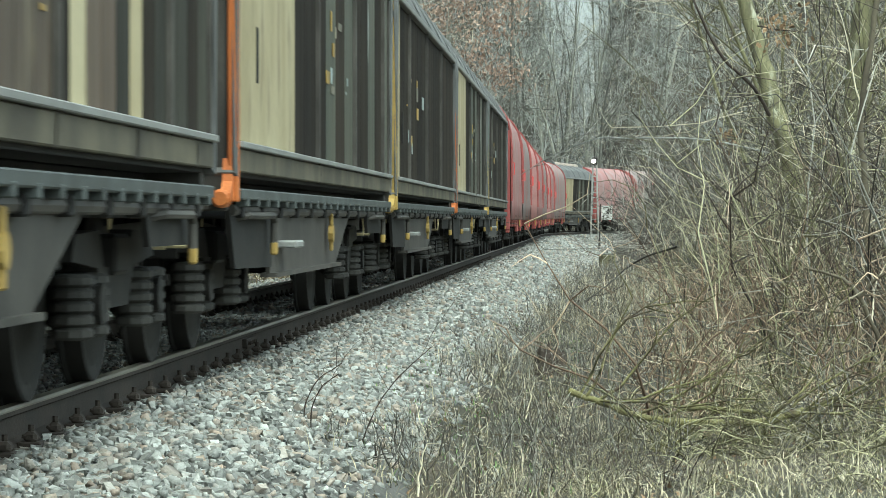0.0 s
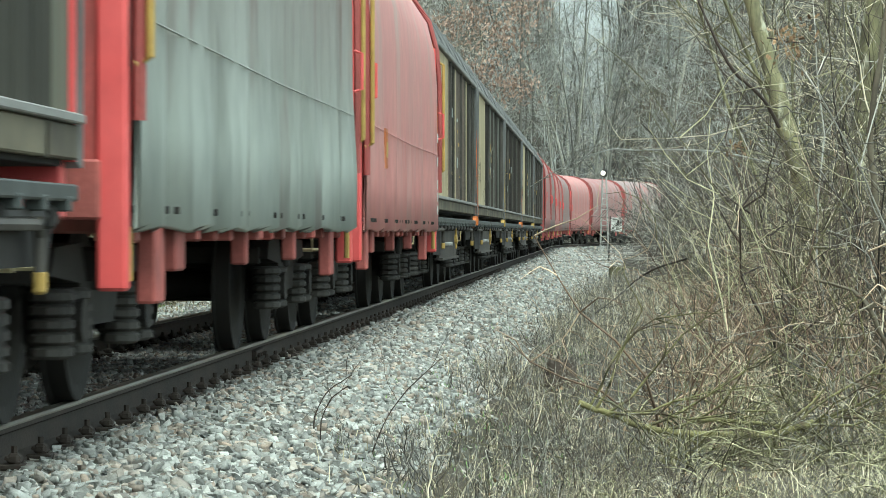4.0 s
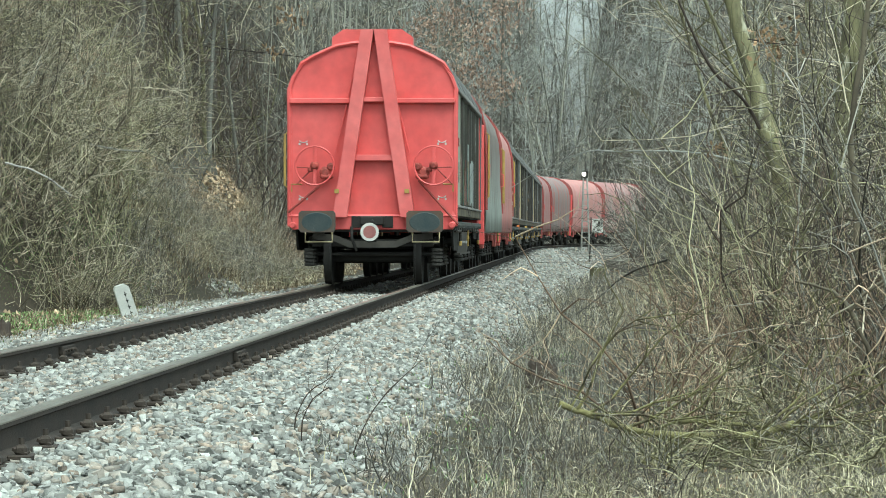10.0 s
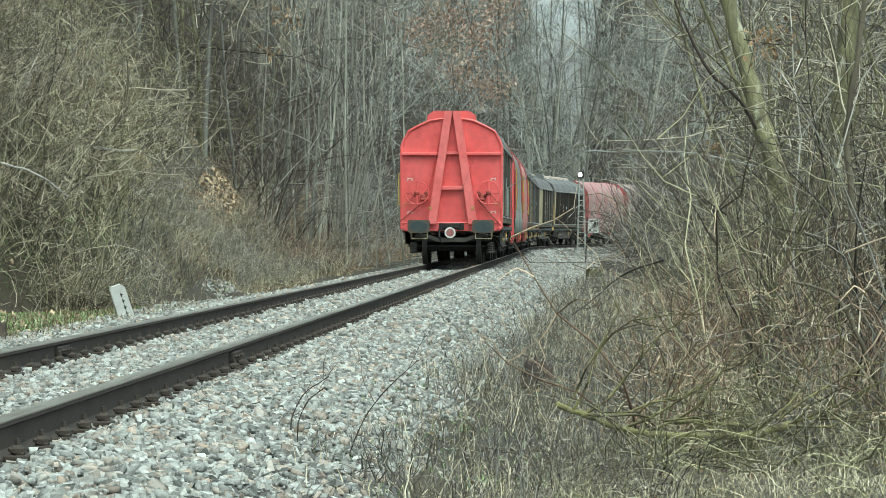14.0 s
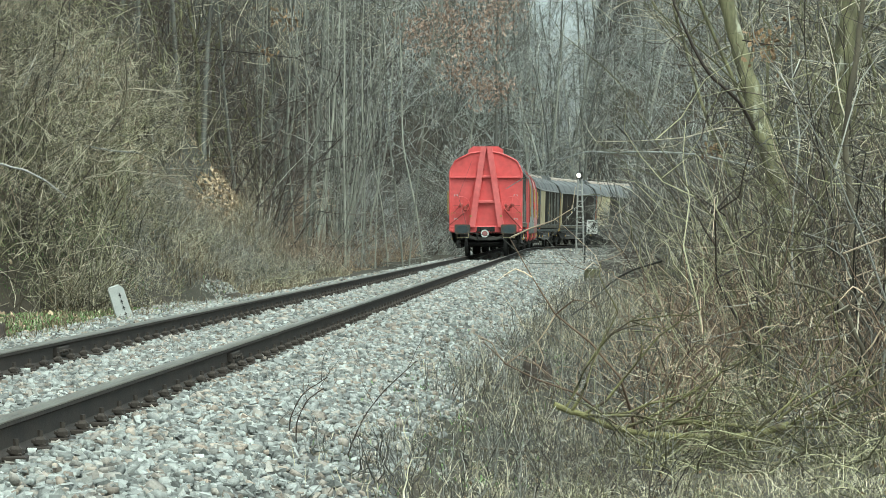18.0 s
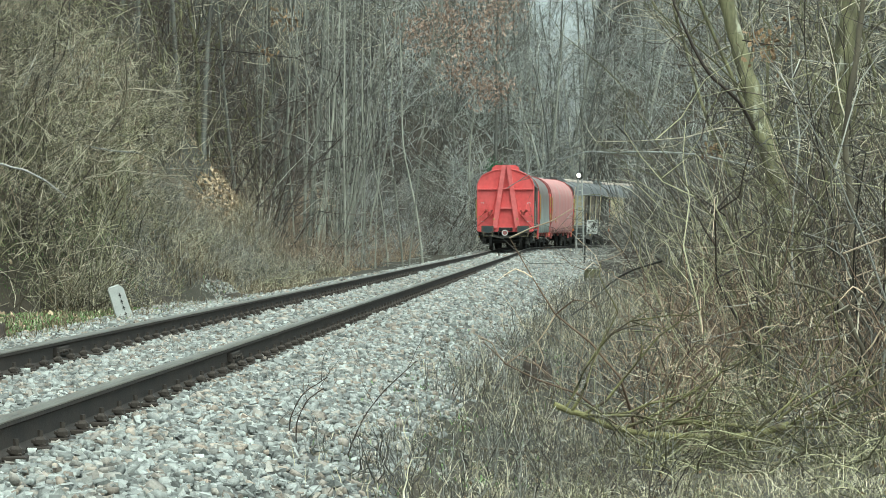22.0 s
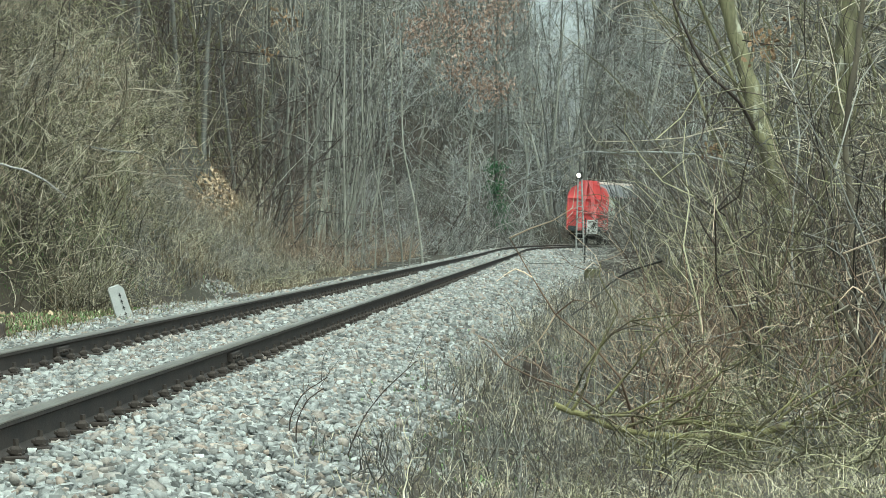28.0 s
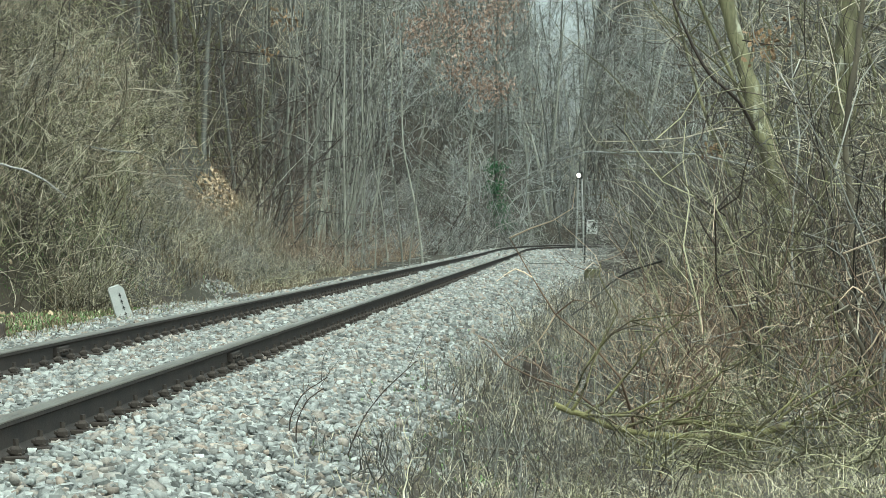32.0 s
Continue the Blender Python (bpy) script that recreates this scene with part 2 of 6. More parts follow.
# ---- mesh building ----
class Shape:
    """Collects vertices and faces of one mesh."""

    def __init__(self):
        self.v, self.f = [], []

    def add(self, v, f, m=None):
        k = len(self.v)
        self.v += [tuple(m @ Vector(p)) for p in v] if m else [tuple(p) for p in v]
        self.f += [tuple(i + k for i in q) for q in f]
        return self

    def box(self, x0, x1, y0, y1, z0, z1, b=0.008, m=None):
        """A box with chamfered edges."""
        b = min(b, (x1 - x0) / 3, (y1 - y0) / 3, (z1 - z0) / 3)
        bm = bmesh.new()
        bmesh.ops.create_cube(bm, size=1.0, matrix=Matrix.LocRotScale(((x0 + x1) / 2, (y0 + y1) / 2, (z0 + z1) / 2), None, (x1 - x0, y1 - y0, z1 - z0)))
        if b > 0:
            bmesh.ops.bevel(bm, geom=bm.edges[:], offset=b, segments=1, affect="EDGES")
        self.add([p.co for p in bm.verts], [[p.index for p in q.verts] for q in bm.faces], m)
        bm.free()
        return self

    def prism(self, poly, axis, a, b, m=None):
        """A polygon drawn in the plane across axis, drawn out from a to b."""
        n = len(poly)
        put = {"x": lambda p, t: (t, p[0], p[1]), "y": lambda p, t: (p[0], t, p[1]), "z": lambda p, t: (p[0], p[1], t)}[axis]
        v = [put(p, a) for p in poly] + [put(p, b) for p in poly]
        f = [list(range(n))[::-1], list(range(n, 2 * n))] + [(i, (i + 1) % n, n + (i + 1) % n, n + i) for i in range(n)]
        return self.add(v, f, m)

    def tube(self, pts, r, sides=8, closed=False):
        """A round bar along points; r is one radius or one for each point."""
        pts = [Vector(p) for p in pts]
        rs = r if isinstance(r, (list, tuple)) else [r] * len(pts)
        n, v = len(pts), []
        for i, p in enumerate(pts):
            d = (pts[(i + 1) % n] - pts[i - 1]) if closed else (pts[min(i + 1, n - 1)] - pts[max(i - 1, 0)])
            d.normalize()
            u = d.cross((0, 0, 1)) if abs(d.z) < 0.9 else d.cross((1, 0, 0))
            u.normalize()
            w = d.cross(u)
            v += [p + rs[i] * (math.cos(2 * math.pi * k / sides) * u + math.sin(2 * math.pi * k / sides) * w) for k in range(sides)]
        f = [(i * sides + k, i * sides + (k + 1) % sides, (i + 1) % n * sides + (k + 1) % sides, (i + 1) % n * sides + k)
             for i in range(n if closed else n - 1) for k in range(sides)]
        if not closed:
            f += [list(range(sides))[::-1], [(n - 1) * sides + k for k in range(sides)]]
        return self.add(v, f)

    def lathe(self, prof, m=None, n=20):
        """A turned body about the y axis: prof is a list of (y, radius)."""
        v = [(r * math.cos(2 * math.pi * k / n), y, r * math.sin(2 * math.pi * k / n)) for y, r in prof for k in range(n)]
        f = [(i * n + k, i * n + (k + 1) % n, (i + 1) * n + (k + 1) % n, (i + 1) * n + k) for i in range(len(prof) - 1) for k in range(n)]
        f += [list(range(n))[::-1], [(len(prof) - 1) * n + k for k in range(n)]]
        return self.add(v, f, m)

    def mesh(self, name, material, smooth=False):
        me = bpy.data.meshes.new(name)
        me.from_pydata(self.v, [], self.f)
        bm = bmesh.new()
        bm.from_mesh(me)
        bmesh.ops.recalc_face_normals(bm, faces=bm.faces[:])
        bm.to_mesh(me)
        bm.free()
        me.materials.append(material)
        if smooth:
            me.shade_smooth()
        return me


def part(name, shape, material, parent, label="", smooth=False):
    ob = new(name, shape.mesh(name, material, smooth))
    ob.parent = parent
    if label:
        ob["label"] = label
    return ob


def empty(name):
    ob = new(name)
    ob.empty_display_size = 0.3
    return ob


# ---- the line of the track ----
STEP, S_MIN, S_MAX = 0.5, -90.0, 460.0
STRAIGHT, RADIUS, EASE = 146.0, 155.0, 20.0


def bend(s):
    """Curvature of the line at s metres along it."""
    return min(max((s - STRAIGHT) / EASE, 0), 1) * (1 + 0.25 * min(max((s - 182) / 14, 0), 1)) / RADIUS if s < 300 else 0.0


def lay_line():
    a = math.atan(0.045)
    rows = []
    x, y, h, s = -3.40, 0.0, a, 0.0
    while s <= S_MAX:
        rows.append((s, x, y, h))
        h += bend(s) * STEP
        x, y, s = x + math.sin(h) * STEP, y + math.cos(h) * STEP, s + STEP
    back = [(-k * STEP, -3.40 - math.sin(a) * k * STEP, -math.cos(a) * k * STEP, a) for k in range(int(-S_MIN / STEP), 0, -1)]
    return np.array(back + rows)


LINE = lay_line()


def ramp(s, a, b):
    u = np.clip((s - a) / (b - a), 0, 1)
    return u * u * (3 - 2 * u)


def rise(s):
    return 0.10 * ramp(s, 110, 190)


def cant(s):
    """How much higher the outer, left rail lies."""
    return 0.07 * ramp(s, 146, 188)


def on_line(s, u=0.0, z=0.0):
    """The place at s metres along the line, u metres to its left, z above the rail head."""
    x, y, h = (np.interp(s, LINE[:, 0], LINE[:, k]) for k in (1, 2, 3))
    return Vector((x - u * math.cos(h), y + u * math.sin(h), rise(s) + cant(s) * (0.5 + u / 1.5) + z))


def heading(s):
    return float(np.interp(s, LINE[:, 0], LINE[:, 3]))


def off_line(x, y):
    """For many places: how far along the line and how far to its left they lie."""
    line = LINE[::4]
    if x.size <= 64:
        dx, dy = x[..., None] - line[:, 1], y[..., None] - line[:, 2]
        k = np.argmin(dx * dx + dy * dy, -1)
        dx, dy = (np.take_along_axis(q, k[..., None], -1)[..., 0] for q in (dx, dy))
        sn, cs = np.sin(line[k, 3]), np.cos(line[k, 3])
        return line[k, 0] + dx * sn + dy * cs, -dx * cs + dy * sn
    best, s_at, u_at = np.full(x.shape, 1e9), np.zeros(x.shape), np.zeros(x.shape)
    for s, lx, ly, h in line:
        dx, dy = x - lx, y - ly
        along, left = dx * math.sin(h) + dy * math.cos(h), -dx * math.cos(h) + dy * math.sin(h)
        d = np.hypot(along, left)
        near = d < best
        best[near], s_at[near], u_at[near] = d[near], (s + along)[near], left[near]
    return s_at, u_at


def bumps(x, y, size, amp, k=0):
    """A smooth pseudo-random relief."""
    t = 0
    for i in range(4):
        a = 1.7 * i + k
        t = t + np.sin((x * math.cos(a) + y * math.sin(a)) / size * (1 + 0.37 * i) + 2.1 * i + k)
    return amp * t / 4


def ground_height(x, y):
    s, u = off_line(x, y)
    left = np.where(u > 0, u, 0)
    right = np.where(u < 0, -u, 0)
    foot = 4.6 - 1.1 * np.exp(-((s - 57) / 9) ** 2) + 0.7 * ramp(s, 64, 84) + 2.4 * (1 - ramp(s, 44, 52)) + 2.0 * ramp(s, 90, 104) - 1.4 * ramp(s, 110, 150) + bumps(x, y, 6, 0.25)
    top = 30 + 40 * ramp(s, 120, 190)
    valley = np.exp(-((x - 0.0400 * y) / (2.6 + 0.012 * np.maximum(y - 200, 0))) ** 2) * ramp(y, 205, 226)
    climb = np.maximum(left - foot, 0) * (1 - ramp(y, 300, 370))
    hill = top * (1 - np.exp(-(1.40 - 0.35 * ramp(s, 90, 104)) * climb / top)) * (1 - 0.985 * valley) + bumps(x, y, 3, 0.22, 1) * np.clip(climb / 2, 0, 1)
    z = -0.20 - 0.25 * ramp(left, 1.75, 2.5) - 0.50 * ramp(right, 1.6, 2.8) + hill
    z = z + 5.0 * ramp(right, 14, 60) + bumps(x, y, 4, 0.06, 2) * ramp(np.abs(u), 2.6, 4.0)
    return z + rise(s) + np.where(np.abs(u) < 2.5, cant(s) * (0.5 + u / 1.5), cant(s) * (0.5 + np.sign(u) * 1.6) * np.exp(-(np.abs(u) - 2.5)))


def lay_ground():
    def steps(parts):
        out = []
        for a, b, d in parts:
            out += list(np.arange(a, b, d))
        return np.array(out + [parts[-1][1]])
    xs = steps([(-2400, -400, 400), (-400, -80, 40), (-80, -30, 5), (-30, 24, 0.45), (24, 80, 5), (80, 400, 40), (400, 2400, 400)])
    ys = steps([(-2400, -400, 400), (-400, -60, 40), (-60, 8, 4), (8, 80, 0.5), (80, 260, 1.0), (260, 400, 10), (400, 2400, 400)])
    gx, gy = np.meshgrid(xs, ys)
    z = ground_height(gx, gy)
    me = bpy.data.meshes.new("ground")
    nx, ny = len(xs), len(ys)
    me.vertices.add(nx * ny)
    me.vertices.foreach_set("co", np.stack([gx, gy, z], -1).astype(np.float32).ravel())
    i = (np.arange(ny - 1)[:, None] * nx + np.arange(nx - 1)).ravel()
    quads_to(me, np.stack([i, i + 1, i + nx + 1, i + nx], 1))
    me.materials.append(SOIL)
    me.shade_smooth()
    return tagged(new("ground", me), "brown leaf-littered earth bank and verge", "ground", kind="structure")


def quads_to(me, faces):
    n, k = faces.shape
    me.loops.add(n * k)
    me.loops.foreach_set("vertex_index", faces.astype(np.int32).ravel())
    me.polygons.add(n)
    me.polygons.foreach_set("loop_start", np.arange(0, n * k, k, dtype=np.int32))
    me.polygons.foreach_set("loop_total", np.full(n, k, dtype=np.int32))
    me.update(calc_edges=True)


def array_mesh(name, verts, faces, material):
    me = bpy.data.meshes.new(name)
    me.vertices.add(len(verts))
    me.vertices.foreach_set("co", np.asarray(verts, np.float32).ravel())
    quads_to(me, np.asarray(faces))
    me.materials.append(material)
    return me


lay_ground()


# ---- the track ----
def sweep(profile, u, s0, s1, step, z=0.0):
    """A profile of (sideways, up) carried along the line."""
    ss, n, v, f = np.arange(s0, s1 + 0.01, step), len(profile), [], []
    for s in ss:
        v += [on_line(s, u + p, z + q) for p, q in profile]
    for i in range(len(ss) - 1):
        f += [(i * n + k, i * n + (k + 1) % n, (i + 1) * n + (k + 1) % n, (i + 1) * n + k) for k in range(n)]
    f += [list(range(n)), [(len(ss) - 1) * n + k for k in range(n)][::-1]]
    return Shape().add(v, f)


RAIL_PROFILE = [(-0.075, -0.172), (0.075, -0.172), (0.072, -0.160), (0.012, -0.142), (0.009, -0.050), (0.036, -0.036), (0.036, -0.010),
                (0.028, 0.0), (-0.028, 0.0), (-0.036, -0.010), (-0.036, -0.036), (-0.009, -0.050), (-0.012, -0.142), (-0.072, -0.160)]


def lay_track():
    track = tagged(empty("railway_track"), "single railway track with rusty rails bedded in pale ballast", "railway track")
    for u in (-0.754, 0.754):
        rail = part("rail", sweep(RAIL_PROFILE, u, -30, 240, 2.0), RAILSIDE, track, "rusty brown steel rail")
        part("running_surface", sweep([(-0.038, -0.016), (0.038, -0.016), (0.038, -0.009), (0.029, 0.003), (-0.029, 0.003), (-0.038, -0.009)], u, -30, 240, 2.0), RAILTOP, rail, "worn brighter rail head")
    sl = Shape().box(-0.125, 0.125, -1.25, 1.25, -0.34, -0.176, 0.015)
    sleeper_mesh = sl.mesh("sleeper", SLEEPER)
    cl = Shape().box(-0.07, 0.07, -0.055, 0.055, -0.176, -0.150, 0.006)
    cl.tube([(-0.03, -0.03, -0.15), (-0.03, 0.03, -0.125), (0.03, 0.03, -0.125), (0.03, -0.03, -0.15)], 0.012, 5)
    cl.box(-0.04, 0.04, -0.03, 0.03, -0.155, -0.105, 0.015)
    cl.lathe([(-0.02, 0.015), (0.025, 0.015)], pose(0, 0.0, -0.10, 90), 6)
    clip_mesh = cl.mesh("rail_clip", RAILSIDE)
    for k in range(155):
        s = 8.5 + 0.6 * k
        o = new("sleeper", sleeper_mesh)
        o.parent = track
        o.matrix_basis = Matrix.Translation(on_line(s)) @ pose(0, 0, 0, 0, 0, 90 - math.degrees(heading(s)))
        if s < 75:
            for y in (-0.754 - 0.125, -0.754 + 0.125, 0.754 - 0.125, 0.754 + 0.125):
                c = new("rail_clip", clip_mesh)
                c.parent = o
                c.matrix_basis = pose(0, y, 0)
    joint = Shape().box(-0.28, 0.28, -0.022, 0.022, -0.125, -0.055, 0.006)
    for x in (-0.2, -0.08, 0.08, 0.2):
        joint.lathe([(-0.045, 0.016), (0.045, 0.016)], pose(x, 0, -0.09), 6)
    joint_mesh = joint.mesh("fishplate", RAILSIDE)
    for s, u in ((22.6, -0.754), (23.6, 0.754)):
        for side in (-0.024, 0.024):
            j = new("fishplate", joint_mesh)
            j.parent = track
            j.matrix_basis = Matrix.Translation(on_line(s, u + side)) @ pose(0, 0, 0, 0, 0, 90 - math.degrees(heading(s)))


def ballast_edge(s):
    """How far to the right of the line the ballast reaches."""
    return np.interp(s, [12, 38, 50, 82, 100, 125, 150], [2.1, 2.45, 2.8, 3.7, 4.0, 4.4, 4.8])


def stones(name, n, s0, s1, u0, u1, r0, r1, lift, label, seed):
    """Angular stones strewn over the bed, all one mesh."""
    rng = np.random.default_rng(seed)
    base = np.array([(x, y, z) for z in (-1, 1) for y in (-1, 1) for x in (-1, 1)]) * 0.82
    tri = np.array([(0, 2, 3), (0, 3, 1), (4, 5, 7), (4, 7, 6), (0, 1, 5), (0, 5, 4), (2, 6, 7), (2, 7, 3), (0, 4, 6), (0, 6, 2), (1, 3, 7), (1, 7, 5)])
    s, u = rng.uniform(s0, s1, n), rng.uniform(u0, u1, n)
    keep = (np.abs(np.abs(u) - 0.754) > 0.062) & ~((u < -0.754) & (u > -0.90) & (rng.uniform(0, 1, n) < 0.55))
    s, u = s[keep], u[keep]
    edge = ballast_edge(s) + bumps(s, u, 0.7, 0.22, 3)
    keep = rng.uniform(0, 1, len(s)) > np.clip((-u - edge + 0.2) / 0.5, 0, 1)
    s, u = s[keep], u[keep]
    n = len(s)
    x0, y0, h = (np.interp(s, LINE[:, 0], LINE[:, k]) for k in (1, 2, 3))
    x, y = x0 - u * np.cos(h), y0 + u * np.sin(h)
    z = ground_height(x, y) + rng.uniform(-0.012, lift, n)
    z += 0.03 * np.exp(-((np.abs(u) - 1.08) / 0.10) ** 2) * (np.abs(u) > 0.754)
    r = r0 + (r1 - r0) * rng.beta(1.3, 2.6, n)
    v = base[None] * rng.uniform(0.45, 1.16, (n, 8, 3)) * np.stack([rng.uniform(0.9, 1.45, n), rng.uniform(0.7, 1.05, n), rng.uniform(0.42, 0.80, n)], -1)[:, None]
    a, b = rng.uniform(0, 6.28, n), rng.normal(0, 0.5, n)
    ca, sa, cb, sb = np.cos(a)[:, None], np.sin(a)[:, None], np.cos(b)[:, None], np.sin(b)[:, None]
    vx, vy, vz = v[..., 0], v[..., 1], v[..., 2]
    vx, vz = cb * vx - sb * vz, sb * vx + cb * vz
    vx, vy = ca * vx - sa * vy, sa * vx + ca * vy
    v = np.stack([vx, vy, vz], -1) * r[:, None, None] + np.stack([x, y, z], -1)[:, None]
    f = tri[None] + 8 * np.arange(n)[:, None, None]
    me = array_mesh(name, v.reshape(-1, 3), f.reshape(-1, 3), STONE)
    me.shade_flat()
    me.polygons.foreach_set("use_smooth", np.repeat(rng.uniform(0, 1, n) < 0.55, 12))
    return tagged(new(name, me), label, "ballast", kind="stuff")


lay_track()
def bed_level(u):
    return -0.192 - 0.25 * float(ramp(max(u, 0), 1.75, 2.5)) - 0.50 * float(ramp(max(-u, 0), 1.6, 2.8))


BED = [2.5, 2.2, 2.0, 1.75, -1.6, -1.8, -2.0, -2.2, -2.45]
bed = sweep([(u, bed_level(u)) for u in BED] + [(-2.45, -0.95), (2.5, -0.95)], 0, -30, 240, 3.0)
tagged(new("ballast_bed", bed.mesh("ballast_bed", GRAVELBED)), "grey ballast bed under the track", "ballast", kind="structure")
stones("ballast", 74000, 9, 31, -2.7, 2.4, 0.014, 0.046, 0.03, "pale grey angular ballast stones around the rails", 1)
stones("ballast", 38000, 31, 62, -3.6, 3.8, 0.022, 0.060, 0.03, "pale grey ballast stones along the straight track", 2)
stones("ballast", 17000, 62, 125, -4.7, 2.5, 0.035, 0.080, 0.03, "pale grey ballast beside the distant track", 3)
stones("ballast", 4000, 125, 190, -4.5, 2.5, 0.07, 0.11, 0.03, "pale grey ballast at the bend", 4)


# ---- wagons: x along the train, tail towards -x, z up from the rail head ----
HALF, LENGTH, VAN_LENGTH = 6.02, 12.04, 13.9


def spring(x, y, z0, z1, r):
    prof, n = [], 5
    for i in range(n):
        a, b = z0 + (z1 - z0) * i / n, z0 + (z1 - z0) * (i + 1) / n
        prof += [(a, r * 0.74), (a + (b - a) * 0.25, r), (a + (b - a) * 0.75, r), (b, r * 0.74)]
    return Shape().lathe(prof, pose(x, y, 0, 90), 10)


def make_wheelset():
    prof = [(-0.80, 0.08), (-0.80, 0.20), (-0.79, 0.38), (-0.80, 0.43), (-0.80, 0.455), (-0.70, 0.46), (-0.695, 0.485), (-0.675, 0.485), (-0.668, 0.43), (-0.69, 0.38), (-0.72, 0.20), (-0.68, 0.09),
            (0.68, 0.09), (0.72, 0.20), (0.69, 0.38), (0.668, 0.43), (0.675, 0.485), (0.695, 0.485), (0.70, 0.46), (0.80, 0.455), (0.80, 0.43), (0.79, 0.38), (0.80, 0.20), (0.80, 0.08)]
    return Shape().lathe(prof, None, 28).mesh("wheelset", STEEL, False)


WHEELSET = make_wheelset()


def bogie(parent, x):
    """A two-axle bogie with coil springs beside each axle box."""
    b = part("bogie", Shape().box(-0.22, 0.22, -1.1, 1.1, 0.58, 0.78, 0.02), STEEL, parent, "grimy steel bogie, its black partly painted shade")
    for y in (-1.0, 1.0):
        part("side_frame", Shape().prism([(-1.25, 0.66), (-1.15, 0.78), (-0.5, 0.80), (-0.35, 0.62), (0.35, 0.62), (0.5, 0.80), (1.15, 0.78), (1.25, 0.66), (0.55, 0.62), (0.4, 0.42), (-0.4, 0.42), (-0.55, 0.62)], "y", y - 0.06, y + 0.06), STEEL, b)
    for e in (-1.2, 1.2):
        part("end_beam", Shape().box(e - 0.05, e + 0.05, -1.0, 1.0, 0.62, 0.74, 0.01), STEEL, b)
    b.matrix_basis = pose(x, 0, 0)
    for a in (-0.9, 0.9):
        w = new("wheelset", WHEELSET)
        w.parent = b
        w.matrix_basis = pose(a, 0, 0.46)
        for y in (-1.0, 1.0):
            bx = Shape().box(a - 0.12, a + 0.12, y - 0.11, y + 0.11, 0.34, 0.60, 0.03)
            bx.lathe([(-0.03, 0.10), (0.03, 0.09)], pose(a, y + 0.12 * y, 0.46), 12)
            part("axle_box", bx, STEEL, b)
            for d in (-0.22, 0.22):
                part("coil_spring", spring(a + d, y * 1.04, 0.30, 0.60, 0.10), SPRINGSTEEL, b, "grey coil spring")
        part("brake_beam", Shape().box(a + 0.55 * (1 if a < 0 else -1) - 0.04, a + 0.55 * (1 if a < 0 else -1) + 0.04, -0.9, 0.9, 0.34, 0.42, 0.01), STEEL, b)
    return b


def handwheel(parent, x, y, z, r):
    w = part("handwheel", Shape().tube([(x, y + r * math.cos(a), z + r * math.sin(a)) for a in (2 * math.pi * k / 28 for k in range(28))], 0.016, 6, True), RED, parent, "red iron handwheel")
    part("wheel_bar", Shape().box(x - 0.012, x + 0.012, y - 0.028, y + 0.028, z - r, z + r, 0.008), RED, w, "flat red bar across the wheel")
    part("hub", Shape().lathe([(-0.06, 0.035), (-0.03, 0.05), (0.02, 0.075), (0.12, 0.06)], pose(x, y, z, 0, 0, -90), 12).box(x + 0.03, x + 0.12, y + 0.02, y + 0.12, z - 0.10, z - 0.02, 0.02), RUSTY, w, "rusty hub")
    i = -1 if y > 0 else 1
    gear = Shape().lathe([(-0.04, 0.05), (0.0, 0.10), (0.06, 0.10)], pose(x + 0.10, y + i * 0.17, z - 0.11, 0, 0, -90), 12)
    gear.lathe([(-0.03, 0.04), (0.0, 0.07), (0.06, 0.07)], pose(x + 0.08, y + i * 0.26, z - 0.02, 0, 0, -90), 12)
    gear.box(x + 0.05, x + 0.14, y + min(i * 0.08, i * 0.30), y + max(i * 0.08, i * 0.30), z - 0.22, z - 0.13, 0.03)
    part("brake_gear", gear, RUSTY, w, "rusty brake gear behind the wheel")
    part("gear_rod", Shape().tube([(x + 0.10, y, z - 0.03), (x + 0.12, y - i * 0.32, z - 0.02)], 0.009, 5), RUSTY, w)
    part("gear_rod", Shape().tube([(x + 0.10, y - i * 0.05, z - 0.05), (x + 0.12, y - i * 0.30, z - 0.30)], 0.012, 5), RUSTY, w)


